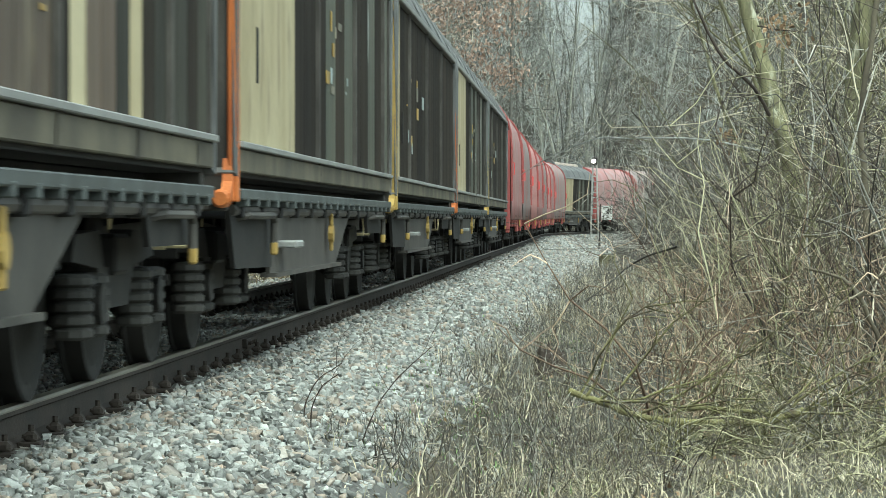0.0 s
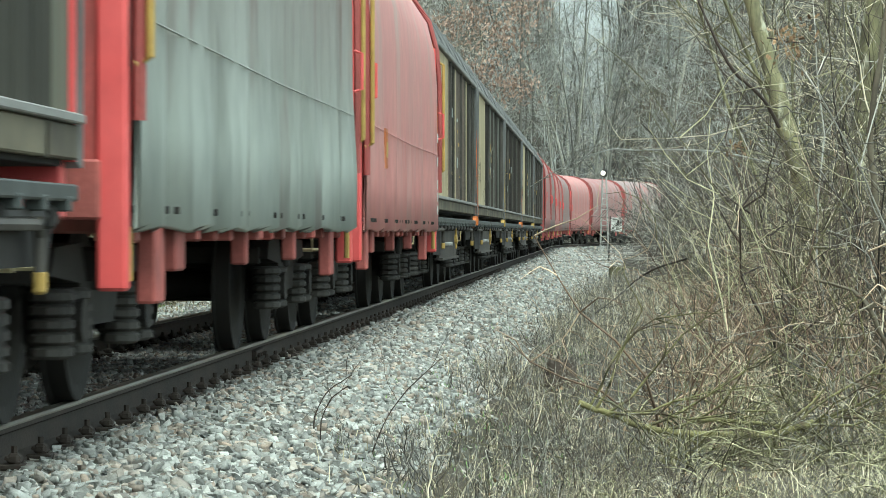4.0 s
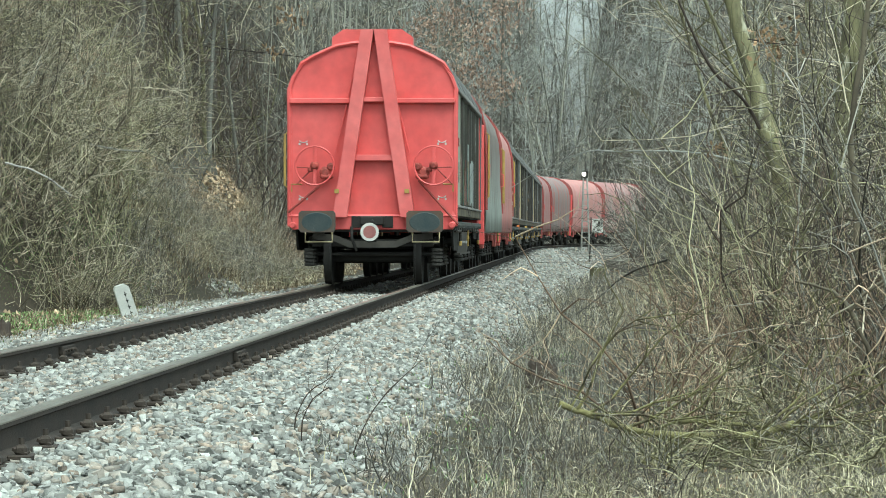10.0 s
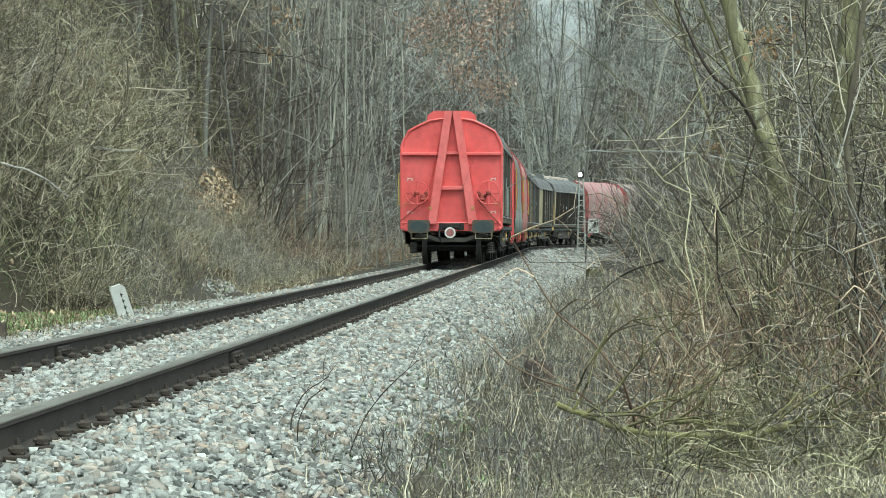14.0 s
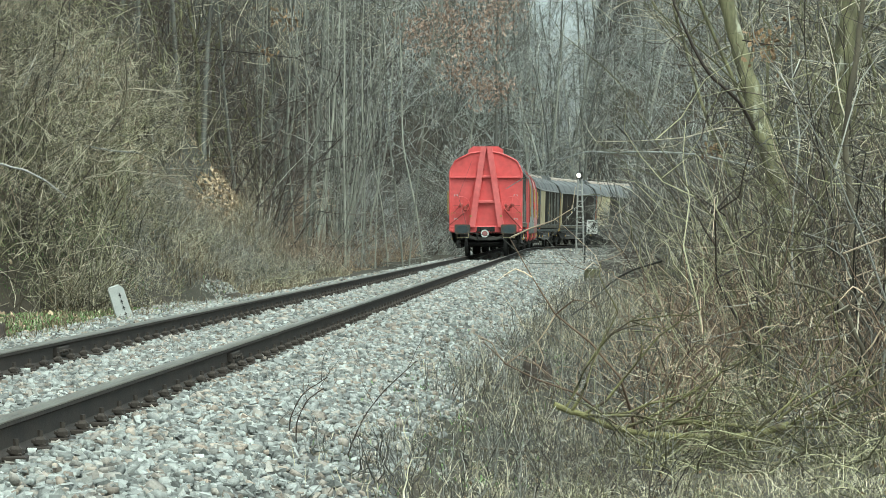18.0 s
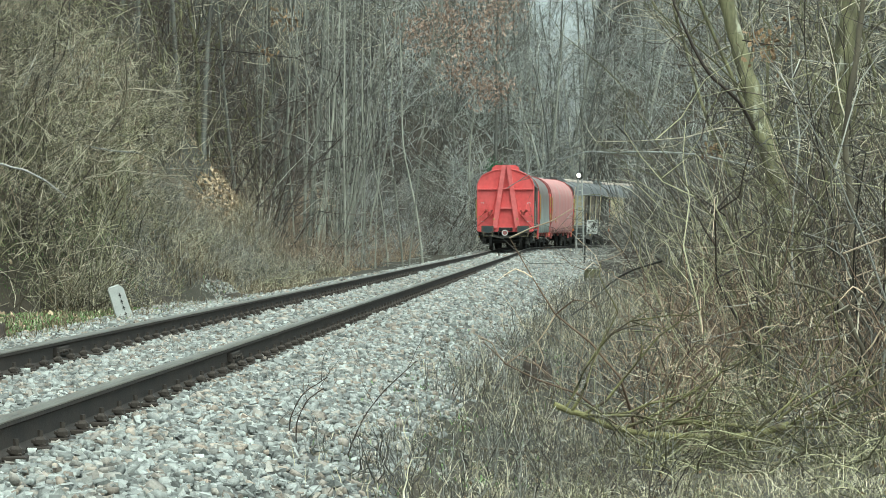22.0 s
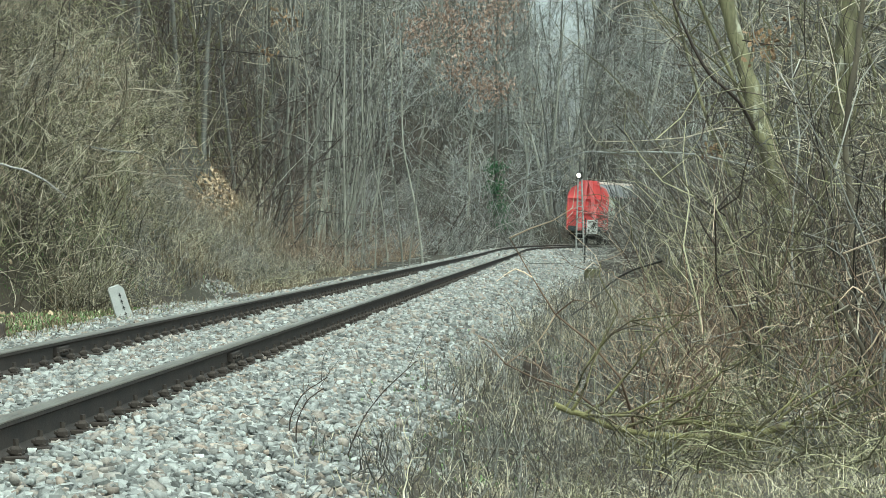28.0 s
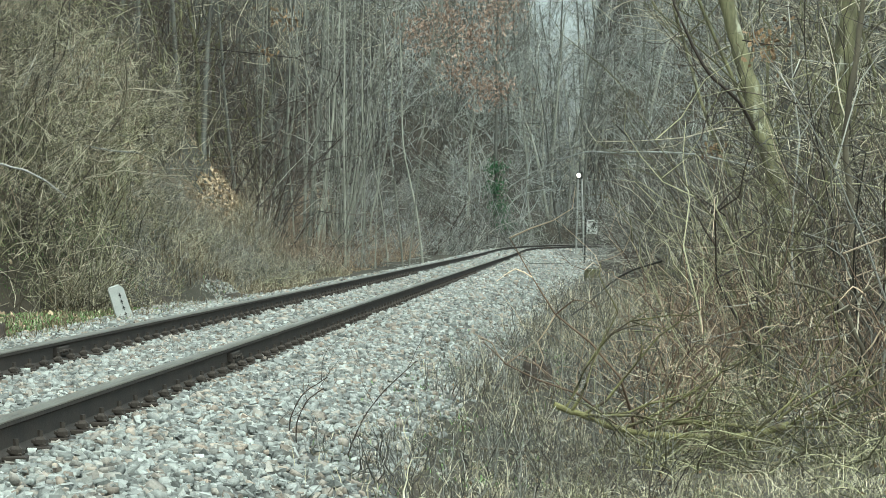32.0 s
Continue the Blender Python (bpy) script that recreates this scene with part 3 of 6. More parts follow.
def buffers(thing, e, material):
    """The two buffers, the hook, the beam and steps at one end; e is -1 for the tail and 1 for the head."""
    for y in (-0.875, 0.875):
        bf = part("buffer", Shape().prism([(y - 0.30, 0.90), (y - 0.26, 0.855), (y + 0.26, 0.855), (y + 0.30, 0.90), (y + 0.30, 1.16), (y + 0.26, 1.205), (y - 0.26, 1.205), (y - 0.30, 1.16)],
                                          "x", e * (HALF - 0.045), e * HALF), BUFFER, thing, "dark grey rectangular buffer head")
        part("grease_patch", Shape().lathe([(0, 0.158), (0.003, 0.15)], pose(e * HALF, y, 1.02, 0, 0, 90 if e < 0 else -90) @ Matrix.Diagonal((1.6, 1, 1, 1)), 22), GREASE, bf, "blue-grey greasy patch")
        sh = Shape().lathe([(0, 0.085), (0.14, 0.085), (0.14, 0.12), (0.29, 0.13), (0.29, 0.18), (0.34, 0.18)], pose(e * (HALF - 0.045), y, 1.03, 0, 0, 90 if e < 0 else -90) @ pose(0, 0, 0, 0, 0, 180), 14)
        part("buffer_stem", sh, STEEL, bf)
    hs = part("headstock", Shape().box(min(e * 5.52, e * 5.64), max(e * 5.52, e * 5.64), -1.32, 1.32, 0.90, 1.15, 0.01), material, thing, "red end beam")
    for y in (-0.25, 0.25):
        pl = Shape().box(min(e * 5.64, e * 5.67), max(e * 5.64, e * 5.67), y - 0.09, y + 0.09, 0.93, 1.12, 0.006)
        part("bolt_plate", pl, STEEL, hs)
    hook = Shape().box(min(e * 5.64, e * 5.72), max(e * 5.64, e * 5.72), -0.2, 0.2, 0.97, 1.12, 0.02)
    hook.tube([(e * 5.66, 0, 1.03), (e * 5.78, 0, 1.03), (e * 5.84, 0, 0.97), (e * 5.80, 0, 0.90)], 0.032, 8)
    cp = part("coupling_hook", hook, STEEL, thing)
    part("screw_link", Shape().tube([(e * 5.78, -0.05, 0.97), (e * 5.80, -0.06, 0.70), (e * 5.80, 0.06, 0.70), (e * 5.78, 0.05, 0.97)], 0.02, 7), STEEL, cp)
    hose = Shape()
    hose.tube([(e * 5.62, 0.33, 0.98), (e * 5.66, 0.34, 0.94), (e * 5.72, 0.33, 0.75), (e * 5.66, 0.26, 0.55)], 0.026, 7)
    part("air_hose", hose, STEEL, thing, "black rubber air hose")
    for y in (-0.875, 0.875):
        part("shunter_step", Shape().tube([(e * 5.66, y - 0.22, 0.86), (e * 5.70, y - 0.22, 0.70), (e * 5.70, y + 0.22, 0.70), (e * 5.66, y + 0.22, 0.86)], 0.016, 6), CREAM, thing, "pale step bracket")


def end_outline(k=1.0, lift=0.0):
    half = [(1.37, 1.12), (1.37, 3.18), (1.30, 3.38), (1.16, 3.62), (0.95, 3.74), (0.60, 3.90), (0.30, 3.95)]
    pts = [(y * k, z + lift) for y, z in half] + [(-y * k, z + lift) for y, z in half[::-1]]
    return pts


def end_wall(thing, e, detail, skin, top):
    """The red end of a sliding-wall wagon with its A-shaped stiffener."""
    x, o = e * 5.60, e
    wall = part("end_wall", Shape().prism(end_outline(), "x", min(x, x - o * 0.05), max(x, x - o * 0.05)), skin, thing, "red steel end wall")
    ring = end_outline()
    part("edge_flange", Shape().tube([(x + o * 0.02, y, z) for y, z in ring], 0.035, 6, True), top, wall)
    for sgn in (-1, 1):
        leg = [(sgn * 0.44, 1.10), (sgn * 0.67, 1.10), (sgn * 0.21, 4.16), (sgn * 0.0, 4.16)]
        leg = [(p - 0.03, q) for p, q in leg]
        sh = Shape().prism(leg if sgn > 0 else leg[::-1], "x", min(x + o * 0.02, x + o * 0.20), max(x + o * 0.02, x + o * 0.20))
        part("brace_leg", sh, BRACE if skin is RED else skin, wall, "red leg of the A-shaped brace")
        part("rib", Shape().box(min(x, x + o * 0.11), max(x, x + o * 0.11), min(sgn * 0.36, sgn * 1.35), max(sgn * 0.36, sgn * 1.35), 2.96, 3.04, 0.01), skin, wall)
    part("crossbar", Shape().box(min(x, x + o * 0.12), max(x, x + o * 0.12), -0.30, 0.30, 2.98, 3.06, 0.01), BRACE if skin is RED else skin, wall)
    part("crossbar", Shape().box(min(x, x + o * 0.13), max(x, x + o * 0.13), -0.44, 0.44, 2.02, 2.12, 0.01), BRACE if skin is RED else skin, wall)
    hood = [(-0.66, 3.90), (0.66, 3.90), (0.66, 4.04), (0.48, 4.17), (-0.48, 4.17), (-0.66, 4.04)]
    part("roof_hood", Shape().prism(hood, "x", min(x + o * 0.02, x - o * 0.35), max(x + o * 0.02, x - o * 0.35)), top, wall, "hood over the ridge")
    if detail:
        for y in (-0.97, 0.97):
            handwheel(thing, x + o * 0.24, y - 0.04, 1.94, 0.315)
            part("brake_rod", Shape().tube([(x + o * 0.06, y * 0.20, 3.95), (x + o * 0.06, y * 0.62, 2.15)], 0.015, 6), skin, wall)
            part("brake_rod", Shape().tube([(x + o * 0.10, y * 0.72, 1.75), (x + o * 0.09, y * 1.42, 1.18)] if y > 0 else [(x + o * 0.10, y * 0.78, 1.70), (x + o * 0.09, y * 1.45, 0.98)], 0.022, 6), RUSTY, wall, "rusty brake rod")
            part("handrail", Shape().tube([(x + o * 0.02, y * 1.20, 1.64), (x + o * 0.09, y * 1.20, 1.64), (x + o * 0.09, y * 1.36, 1.64), (x + o * 0.09, y * 1.36, 1.52)], 0.014, 6), YELLOW, thing, "yellow grab rail")
            part("reflector", Shape().box(min(x + o * 0.20, x + o * 0.225), max(x + o * 0.20, x + o * 0.225), y * 0.59 - 0.038, y * 0.59 + 0.038, 1.49, 1.56, 0.004), YELLOW, wall, "small yellow plate")
            for z in (1.42, 2.32):
                mk = Shape().tube([(x + o * 0.006, y * 1.17 + 0.07 * math.cos(a), z + 0.05 - 0.05 * math.sin(a)) for a in (0.3, 0.8, 1.57, 2.34, 2.84)], 0.008, 4)
                for d in (-0.06, 0.06):
                    mk.box(x + o * 0.006 - 0.003, x + o * 0.006 + 0.003, y * 1.17 + d - 0.015, y * 1.17 + d + 0.015, z - 0.04, z, 0)
                part("stencil_mark", mk, WHITE, wall, "white stencilled mark")


def ribbed(x0, x1, y, z0, z1, ribs, depth=0.02):
    """An upright sheet with pressed ribs, standing at y."""
    o, w = math.copysign(1, y), (x1 - x0) / ribs
    line = [(x0, 0)]
    for i in range(ribs):
        a = x0 + i * w
        line += [(a + 0.30 * w, 0), (a + 0.36 * w, 1), (a + 0.64 * w, 1), (a + 0.70 * w, 0)]
    line += [(x1, 0)]
    v = [(x, y + o * depth * d, z) for z in (z0, z1) for x, d in line] + [(x, y - o * 0.03, z) for z in (z0, z1) for x in (x0, x1)]
    n = len(line)
    f = [(i, i + 1, n + i + 1, n + i) for i in range(n - 1)] + [(2 * n, 2 * n + 1, 2 * n + 3, 2 * n + 2), (0, n, 2 * n + 2, 2 * n), (n - 1, 2 * n + 1, 2 * n + 3, 2 * n - 1)]
    return Shape().add(v, f)


def sliding_wall_wagon(look_of, cream, ends, pitch, tail=False):
    """A bogie van with sliding walls; look_of gives the material of each wall panel."""
    w = empty("sliding_wall_wagon")
    part("underframe", Shape().box(-5.60, 5.60, -1.02, 1.02, 0.86, 1.10, 0.01).box(-5.5, 5.5, -1.33, 1.33, 1.10, 1.15, 0.005), STEEL, w, "grimy underframe, its black partly painted shade")
    for x in (-4.3, 4.3):
        bogie(w, x)
    for sgn in (-1, 1):
        y = sgn * 1.28
        part("sole_plate", Shape().prism([(-3.45, 0.94), (-3.45, 0.50), (0.9, 0.50), (2.2, 0.94)], "y", y - 0.015, y + 0.015).prism([(-3.45, 0.47), (0.92, 0.47), (0.92, 0.50), (-3.45, 0.50)], "y", y - 0.06, y + 0.05), UNDERGREY, w, "grey fish-bellied side frame")
        part("apron_plate", Shape().prism([(-5.45, 0.93), (-5.2, 0.56), (-3.48, 0.54), (-3.48, 0.93)], "y", y - 0.03, y), STEEL, w, "dark apron plate")
        part("front_apron", Shape().prism([(3.6, 0.93), (3.75, 0.72), (5.3, 0.72), (5.45, 0.93)], "y", y - 0.03, y), STEEL, w)
        beam = part("guide_beam", Shape().box(-5.5, 5.5, sgn * 1.36 - 0.035, sgn * 1.36 + 0.035, 0.965, 1.03, 0.008), BEAM, w, "blue-grey guide beam")
        for k in range(23 if sgn < 0 else 0):
            x = -5.25 + k * 0.48
            part("bracket", Shape().box(x - 0.035, x + 0.035, sgn * 1.36 - 0.04, sgn * 1.36 + 0.04, 0.925, 0.985, 0.006), BEAM, beam)
        part("shunting_pipe", Shape().tube([(-5.4, sgn * 1.31, 0.905), (5.4, sgn * 1.31, 0.905)], 0.034, 8), UNDERGREY, w)
        for k in range(12 if sgn < 0 else 0):
            part("pipe_clamp", Shape().box(-5.2 + k * 0.94, -5.08 + k * 0.94, sgn * 1.31 - 0.045, sgn * 1.31 + 0.045, 0.86, 0.95, 0.01), STEEL, w)
        sill = part("sill", Shape().box(-5.58, 5.58, sgn * 1.33 - 0.05, sgn * 1.33 + 0.03, 1.125, 1.262, 0.008), SILL, w, "grimy lower wall rail")
        for k in range(6 if sgn < 0 else 0):
            part("sill_clamp", Shape().box(-5.1 + k * 2.0, -5.03 + k * 2.0, sgn * 1.36 - 0.02, sgn * 1.36 + 0.02, 1.12, 1.27, 0.008), UNDERGREY, sill)
        part("sill_ledge", Shape().box(-5.58, 5.58, sgn * 1.37 - 0.04, sgn * 1.37 + 0.03, 1.264, 1.302, 0.006), ROOF, sill, "pale grey ledge under the wall")
        a, b = -5.55 + cream, 5.54
        n = round((b - a) / pitch)
        end = part("wall_end_panel", Shape().box(-5.57, a - 0.02, sgn * 1.35 - 0.02, sgn * 1.35 + 0.02, 1.30, 3.16, 0.01).box(-5.55, -5.48, sgn * 1.36 - 0.03, sgn * 1.36 + 0.03, 1.30, 3.16, 0.01), PALEGREEN if tail else CREAM, w, "pale weathered end panel")
        # No recess is cut: a flat black box paints the slot's shade.
        part("lever_slot", Shape().box(-4.71, -4.64, sgn * 1.372 - 0.006, sgn * 1.372 + 0.006, 1.68, 2.02, 0.004), STEEL, end, "black box for the shaded lever slot")
        for k in range(n):
            x0, x1 = a + (b - a) * k / n, a + (b - a) * (k + 1) / n
            part("wall_panel", ribbed(x0 + 0.012, x1 - 0.012, sgn * 1.35, 1.31, 3.15, 2 if pitch > 0.5 else 1, 0.0025), look_of(k, n), w)
            if k % (4 if pitch > 0.5 else 8) == 2:
                part("wall_post", Shape().box(x0 - 0.018, x0 + 0.018, sgn * 1.36 - 0.025, sgn * 1.36 + 0.022, 1.25, 3.17, 0.006), UNDERGREY, w)
        part("eave_rail", Shape().box(-5.58, 5.58, sgn * 1.37 - 0.04, sgn * 1.37 + 0.035, 3.16, 3.23, 0.01), ROOF, w)
        part("corner_post", Shape().box(-5.64, -5.57, sgn * 1.36 - 0.03, sgn * 1.36 + 0.035, 0.95, 3.20, 0.01), ends, w, "painted corner post")
        for e in (-1, 1):
            x0, x1 = (-5.1, -3.75) if e < 0 else (3.8, 4.9)
            hd = part("grab_handle", Shape().tube([(x0, sgn * 1.29, 0.86), (x0 + 0.06, sgn * 1.36, 0.875), (x1 - 0.05, sgn * 1.36, 0.875), (x1, sgn * 1.36, 0.83), (x1, sgn * 1.36, 0.64)], 0.024, 7), UNDERGREY, w, "grey grab bar")
            part("grip", Shape().box(x1 - 0.024, x1 + 0.024, sgn * 1.36 - 0.024, sgn * 1.36 + 0.024, 0.62, 0.71, 0.012), YELLOW, hd, "pale yellow grip")
        part("step_board", Shape().box(-3.2, -2.75, sgn * 1.36 - 0.08, sgn * 1.36 + 0.06, 0.66, 0.71, 0.01), ROOF, w, "grey step block")
        part("brake_lever", Shape().box(0.06, 0.12, sgn * 1.34 - 0.015, sgn * 1.34 + 0.015, 0.60, 0.90, 0.01).lathe([(-0.02, 0.07), (0.02, 0.07)], pose(0.09, sgn * 1.34, 0.74), 10), YELLOW, w, "yellow brake change-over lever")
    outer = [(1.39, 3.22), (1.31, 3.40), (1.17, 3.64), (0.95, 3.77), (0.60, 3.93), (0.0, 4.02)]
    ring = outer + [(-y, z) for y, z in outer[:-1][::-1]]
    inner = [(y * 0.97, z - 0.05) for y, z in ring]
    rf = Shape().prism(ring + inner[::-1], "x", -5.58, 5.58)
    roof = part("roof", rf, ROOFTOP, w, "weathered grey metal roof")
    part("ridge_cover", Shape().prism([(-0.42, 3.955), (0.42, 3.955), (0.40, 4.07), (0.30, 4.12), (-0.30, 4.12), (-0.40, 4.07)], "x", -5.22, 5.22), RIDGE, roof, "pale weathered ridge cover")
    for k in range(5):
        x = -4.3 + k * 2.15
        part("roof_seam", Shape().tube([(x, y, z + 0.01) for y, z in ring], 0.018, 5), ROOFTOP, roof)
    # Ends inside the train are dark grey: the gap's shade put into their colour.
    for e in (-1, 1):
        end_wall(w, e, e < 0 and tail, RED if tail else UNDERGREY, RED if tail and e < 0 else ROOFTOP)
        buffers(w, e, RED if tail else UNDERGREY)
    part("end_bracket", Shape().prism([(-5.63, 1.2), (-5.66, 1.07), (-5.74, 1.0), (-5.73, 0.95), (-5.62, 0.99), (-5.58, 1.06), (-5.58, 1.2)], "y", -1.36, -1.30), ends, w)
    for sgn in (-1, 1):
        part("lamp_holder", Shape().lathe([(0, 0.04), (0.02, 0.055), (0.16, 0.055), (0.18, 0.04)], pose(-5.76, sgn * 1.30, 0.97, 0, 0, -90), 12), RED if tail else ends, w, "red cylinder at the corner")
    arc = [(-0.98, 0.80), (-0.62, 0.76), (-0.38, 0.66), (0.38, 0.66), (0.62, 0.76), (0.98, 0.80)]
    part("curved_beam", Shape().prism([(y, z - 0.055) for y, z in arc] + [(y, z + 0.055) for y, z in arc[::-1]], "x", -5.60, -5.52), UNDERGREY, w, "grey-brown bowed end beam")
    part("brake_shaft", Shape().tube([(-5.40, -0.95, 0.50), (-5.40, 0.95, 0.50)], 0.035, 8), STEEL, w)
    for y in (-0.75, 0.75):
        part("hanger", Shape().box(-5.47, -5.43, y - 0.03, y + 0.03, 0.44, 0.72, 0.008), UNDERGREY, w)
    if not tail:
        marks = random.Random(int(cream * 10))
        for k in range(9):
            x0, z0 = -5.55 + cream + marks.uniform(0.8, 4.0), marks.uniform(1.5, 2.5)
            part("worn_mark", Shape().box(x0, x0 + marks.uniform(0.03, 0.28), -1.362, -1.354, z0, z0 + marks.uniform(0.02, 0.16), 0), marks.choice((YELLOW, SPRAY["white"], SPRAY["sand"])), w, "worn painted mark")
    if tail:
        for k in range(5):
            part("writing_bar", Shape().box(-5.02 + 0.09 * k, -4.96 + 0.09 * k, -1.378, -1.371, 2.28, 2.42, 0), RUSTY, w, "red writing bar")
        disc = part("tail_disc", Shape().lathe([(0, 0.15), (0.012, 0.15)], pose(-5.86, 0.03, 0.86, 0, 0, 90), 28), WHITE, w, "round white-rimmed tail signal disc")
        part("disc_face", Shape().lathe([(0, 0.105), (0.016, 0.105)], pose(-5.858, 0.03, 0.86, 0, 0, 90), 28), DULLRED, disc, "dull red disc face")
        rng = random.Random(4)
        for k in range(26):
            zone, tones = ((-3.8, -2.1), "green green rust teal green") if k < 10 else ((-2.1, -0.5), "sand rust sand teal") if k < 15 else ((-0.5, 1.7), "white white teal white sand")
            x0, z0 = rng.uniform(*zone), rng.uniform(1.32, 1.62)
            wide, high = rng.uniform(0.10, 0.32), rng.uniform(0.25, 0.85)
            cut = rng.uniform(-0.12, 0.12)
            part("spray_patch", Shape().prism([(x0, z0), (x0 + wide, z0 + rng.uniform(-0.05, 0.05)), (x0 + wide + cut, z0 + high * rng.uniform(0.7, 1)), (x0 + cut, z0 + high)], "y", -1.361 - 0.0006 * k, -1.352), SPRAY[rng.choice(tones.split())], w, "worn sprayed paint")
        part("ladder", Shape().tube([(-5.60, 1.40, 1.6), (-5.60, 1.44, 1.62), (-5.60, 1.44, 2.46), (-5.60, 1.40, 2.48)], 0.02, 6), YELLOW, w, "yellow side rail")
    return w


def tarp_wagon(kind, placard=False):
    """A bogie flat wagon for coils under a telescoping tarpaulin hood."""
    w = empty("tarpaulin_wagon")
    part("underframe", Shape().box(-5.6, 5.6, -1.02, 1.02, 0.84, 1.10, 0.01), REDUNDER, w, "rusty red underframe")
    part("deck", Shape().box(-5.5, 5.5, -1.38, 1.38, 1.10, 1.20, 0.01), REDUNDER, w)
    for x in (-4.1, 4.1):
        bogie(w, x)
    half = [(1.44, 0.87), (1.45, 1.3), (1.455, 2.0), (1.45, 2.6), (1.42, 3.0), (1.33, 3.35), (1.15, 3.62), (0.85, 3.84), (0.45, 3.98), (0.0, 4.02)]
    ring = half + [(-y, z) for y, z in half[:-1][::-1]]
    rng = random.Random(len(kind) * 7)
    xs = [-5.46 + 10.92 * i / 88 for i in range(89)]
    v, n = [], len(ring)
    for i, x in enumerate(xs):
        sag = (0.034 if kind == "grey" else 0.018) * math.sin(i * 1.9 + 2 * math.sin(i * 0.31)) + 0.014 * math.sin(i * 0.53 + 1)
        hoop = 0.03 * abs(math.sin(math.pi * (x + 5.46) / 1.82))
        for y, z in ring:
            k = 1 - max(0, (z - 0.9)) / 4
            scale = 1 + (sag * (1.6 * k if z < 2 else 0.35) - hoop * 0.5) / 1.4
            v.append((x, y * scale, z - (hoop * 0.5 if z > 3 else 0) + (0.02 * math.sin(i * 2.2) if z < 0.9 else 0)))
    f = [(i * n + k, i * n + k + 1, (i + 1) * n + k + 1, (i + 1) * n + k) for i in range(len(xs) - 1) for k in range(n - 1)]
    m = len(v)
    v += [(x, y * 0.985, z - 0.012) for x, y, z in v]
    f += [tuple(m + q for q in p[::-1]) for p in f]
    f += [(i * n, (i + 1) * n, m + (i + 1) * n, m + i * n) for i in range(len(xs) - 1)] + [(i * n + n - 1, m + i * n + n - 1, m + (i + 1) * n + n - 1, (i + 1) * n + n - 1) for i in range(len(xs) - 1)]
    words = {"grey": "grey-green streaked tarpaulin hood", "pink": "faded pinkish-red tarpaulin hood", "red": "red tarpaulin hood", "dull": "dull red and grey tarpaulin hood"}[kind]
    hood = part("tarpaulin", Shape().add(v, f), TARPS[kind], w, words, True)
    for sgn in (-1, 1):
        for k in range(32 if sgn < 0 else 0):
            eye = Shape().box(-5.25 + k * 0.34 - 0.012, -5.25 + k * 0.34 + 0.012, sgn * 1.425 - 0.03, sgn * 1.425 + 0.03, 0.93, 0.965, 0.004)
            part("lashing_eye", eye, STEEL, hood)
        for k in range(16):
            x = -5.0 + k * 0.667
            lo = 0.52 if k in (1, 14) else 0.66 if k % 4 == 2 else 0.80
            wide = 0.15 if k in (1, 2, 7, 14) else 0.06
            part("stanchion_socket", Shape().box(x - wide, x + wide, sgn * 1.33 - 0.05, sgn * 1.33 + 0.04, lo, 0.92, 0.012), REDUNDER, w)
        for e in (-1, 1):
            part("end_post", Shape().box(min(e * 5.50, e * 5.60), max(e * 5.50, e * 5.60), sgn * 1.37 - 0.06, sgn * 1.37 + 0.07, 0.60, 3.05, 0.015), RED if kind in "grey pink" else FADEDRED, w, "red end post")
            if kind == "grey" or placard:
                part("ladder_rail", Shape().tube([(e * 5.54, sgn * 1.46, 1.55), (e * 5.54, sgn * 1.52, 1.58), (e * 5.54, sgn * 1.52, 2.85), (e * 5.54, sgn * 1.46, 2.88)], 0.02, 7), YELLOW, w, "yellow hand rail")
            part("hood_latch", Shape().tube([(e * 5.30, sgn * 1.47, 1.95), (e * 5.30, sgn * 1.53, 1.97), (e * 5.30, sgn * 1.53, 2.25), (e * 5.30, sgn * 1.47, 2.27)], 0.014, 6), RED, w)
            part("grab_handle", Shape().tube([(e * 5.4, sgn * 1.32, 0.88), (e * 5.4, sgn * 1.40, 0.86), (e * 5.4, sgn * 1.40, 0.64)], 0.022, 6), YELLOW, w)
    if placard:
        pl = part("placard", Shape().box(-3.45, -3.15, -1.475, -1.462, 1.42, 1.78, 0.003), ORANGE, w, "small orange and yellow placard")
        part("placard_label", Shape().box(-3.33, -3.17, -1.479, -1.476, 1.52, 1.66, 0), YELLOW, pl)
        for z in (1.05, 1.2, 1.35, 1.62, 1.9):
            part("scuff", Shape().box(5.05, 5.12, -1.478, -1.468, z, z + 0.11, 0.002), WHITE, w, "white scuffed paint")
    seam = part("tarpaulin_seam", Shape().tube([(-5.2, -1.462, 1.76), (0, -1.466, 1.74), (5.2, -1.462, 1.76)], 0.006, 4), TARPS[kind], w)
    for e in (-1, 1):
        ew = [(1.40, 1.10)] + [(y * 0.985, z - 0.01) for y, z in half[1:]]
        out = ew + [(-y, z) for y, z in ew[:-1][::-1]]
        wall = part("end_wall", Shape().prism(out, "x", min(e * 5.47, e * 5.56), max(e * 5.47, e * 5.56)), FADEDRED, w, "red steel end wall")
        hoop = [(y * 1.015, z + 0.015) for y, z in half[1:]]
        part("end_hoop", Shape().tube([(e * 5.53, y, z) for y, z in hoop + [(-y, z) for y, z in hoop[:-1][::-1]]], 0.028, 6), FADEDRED, wall)
        buffers(w, e, REDUNDER)
    return w


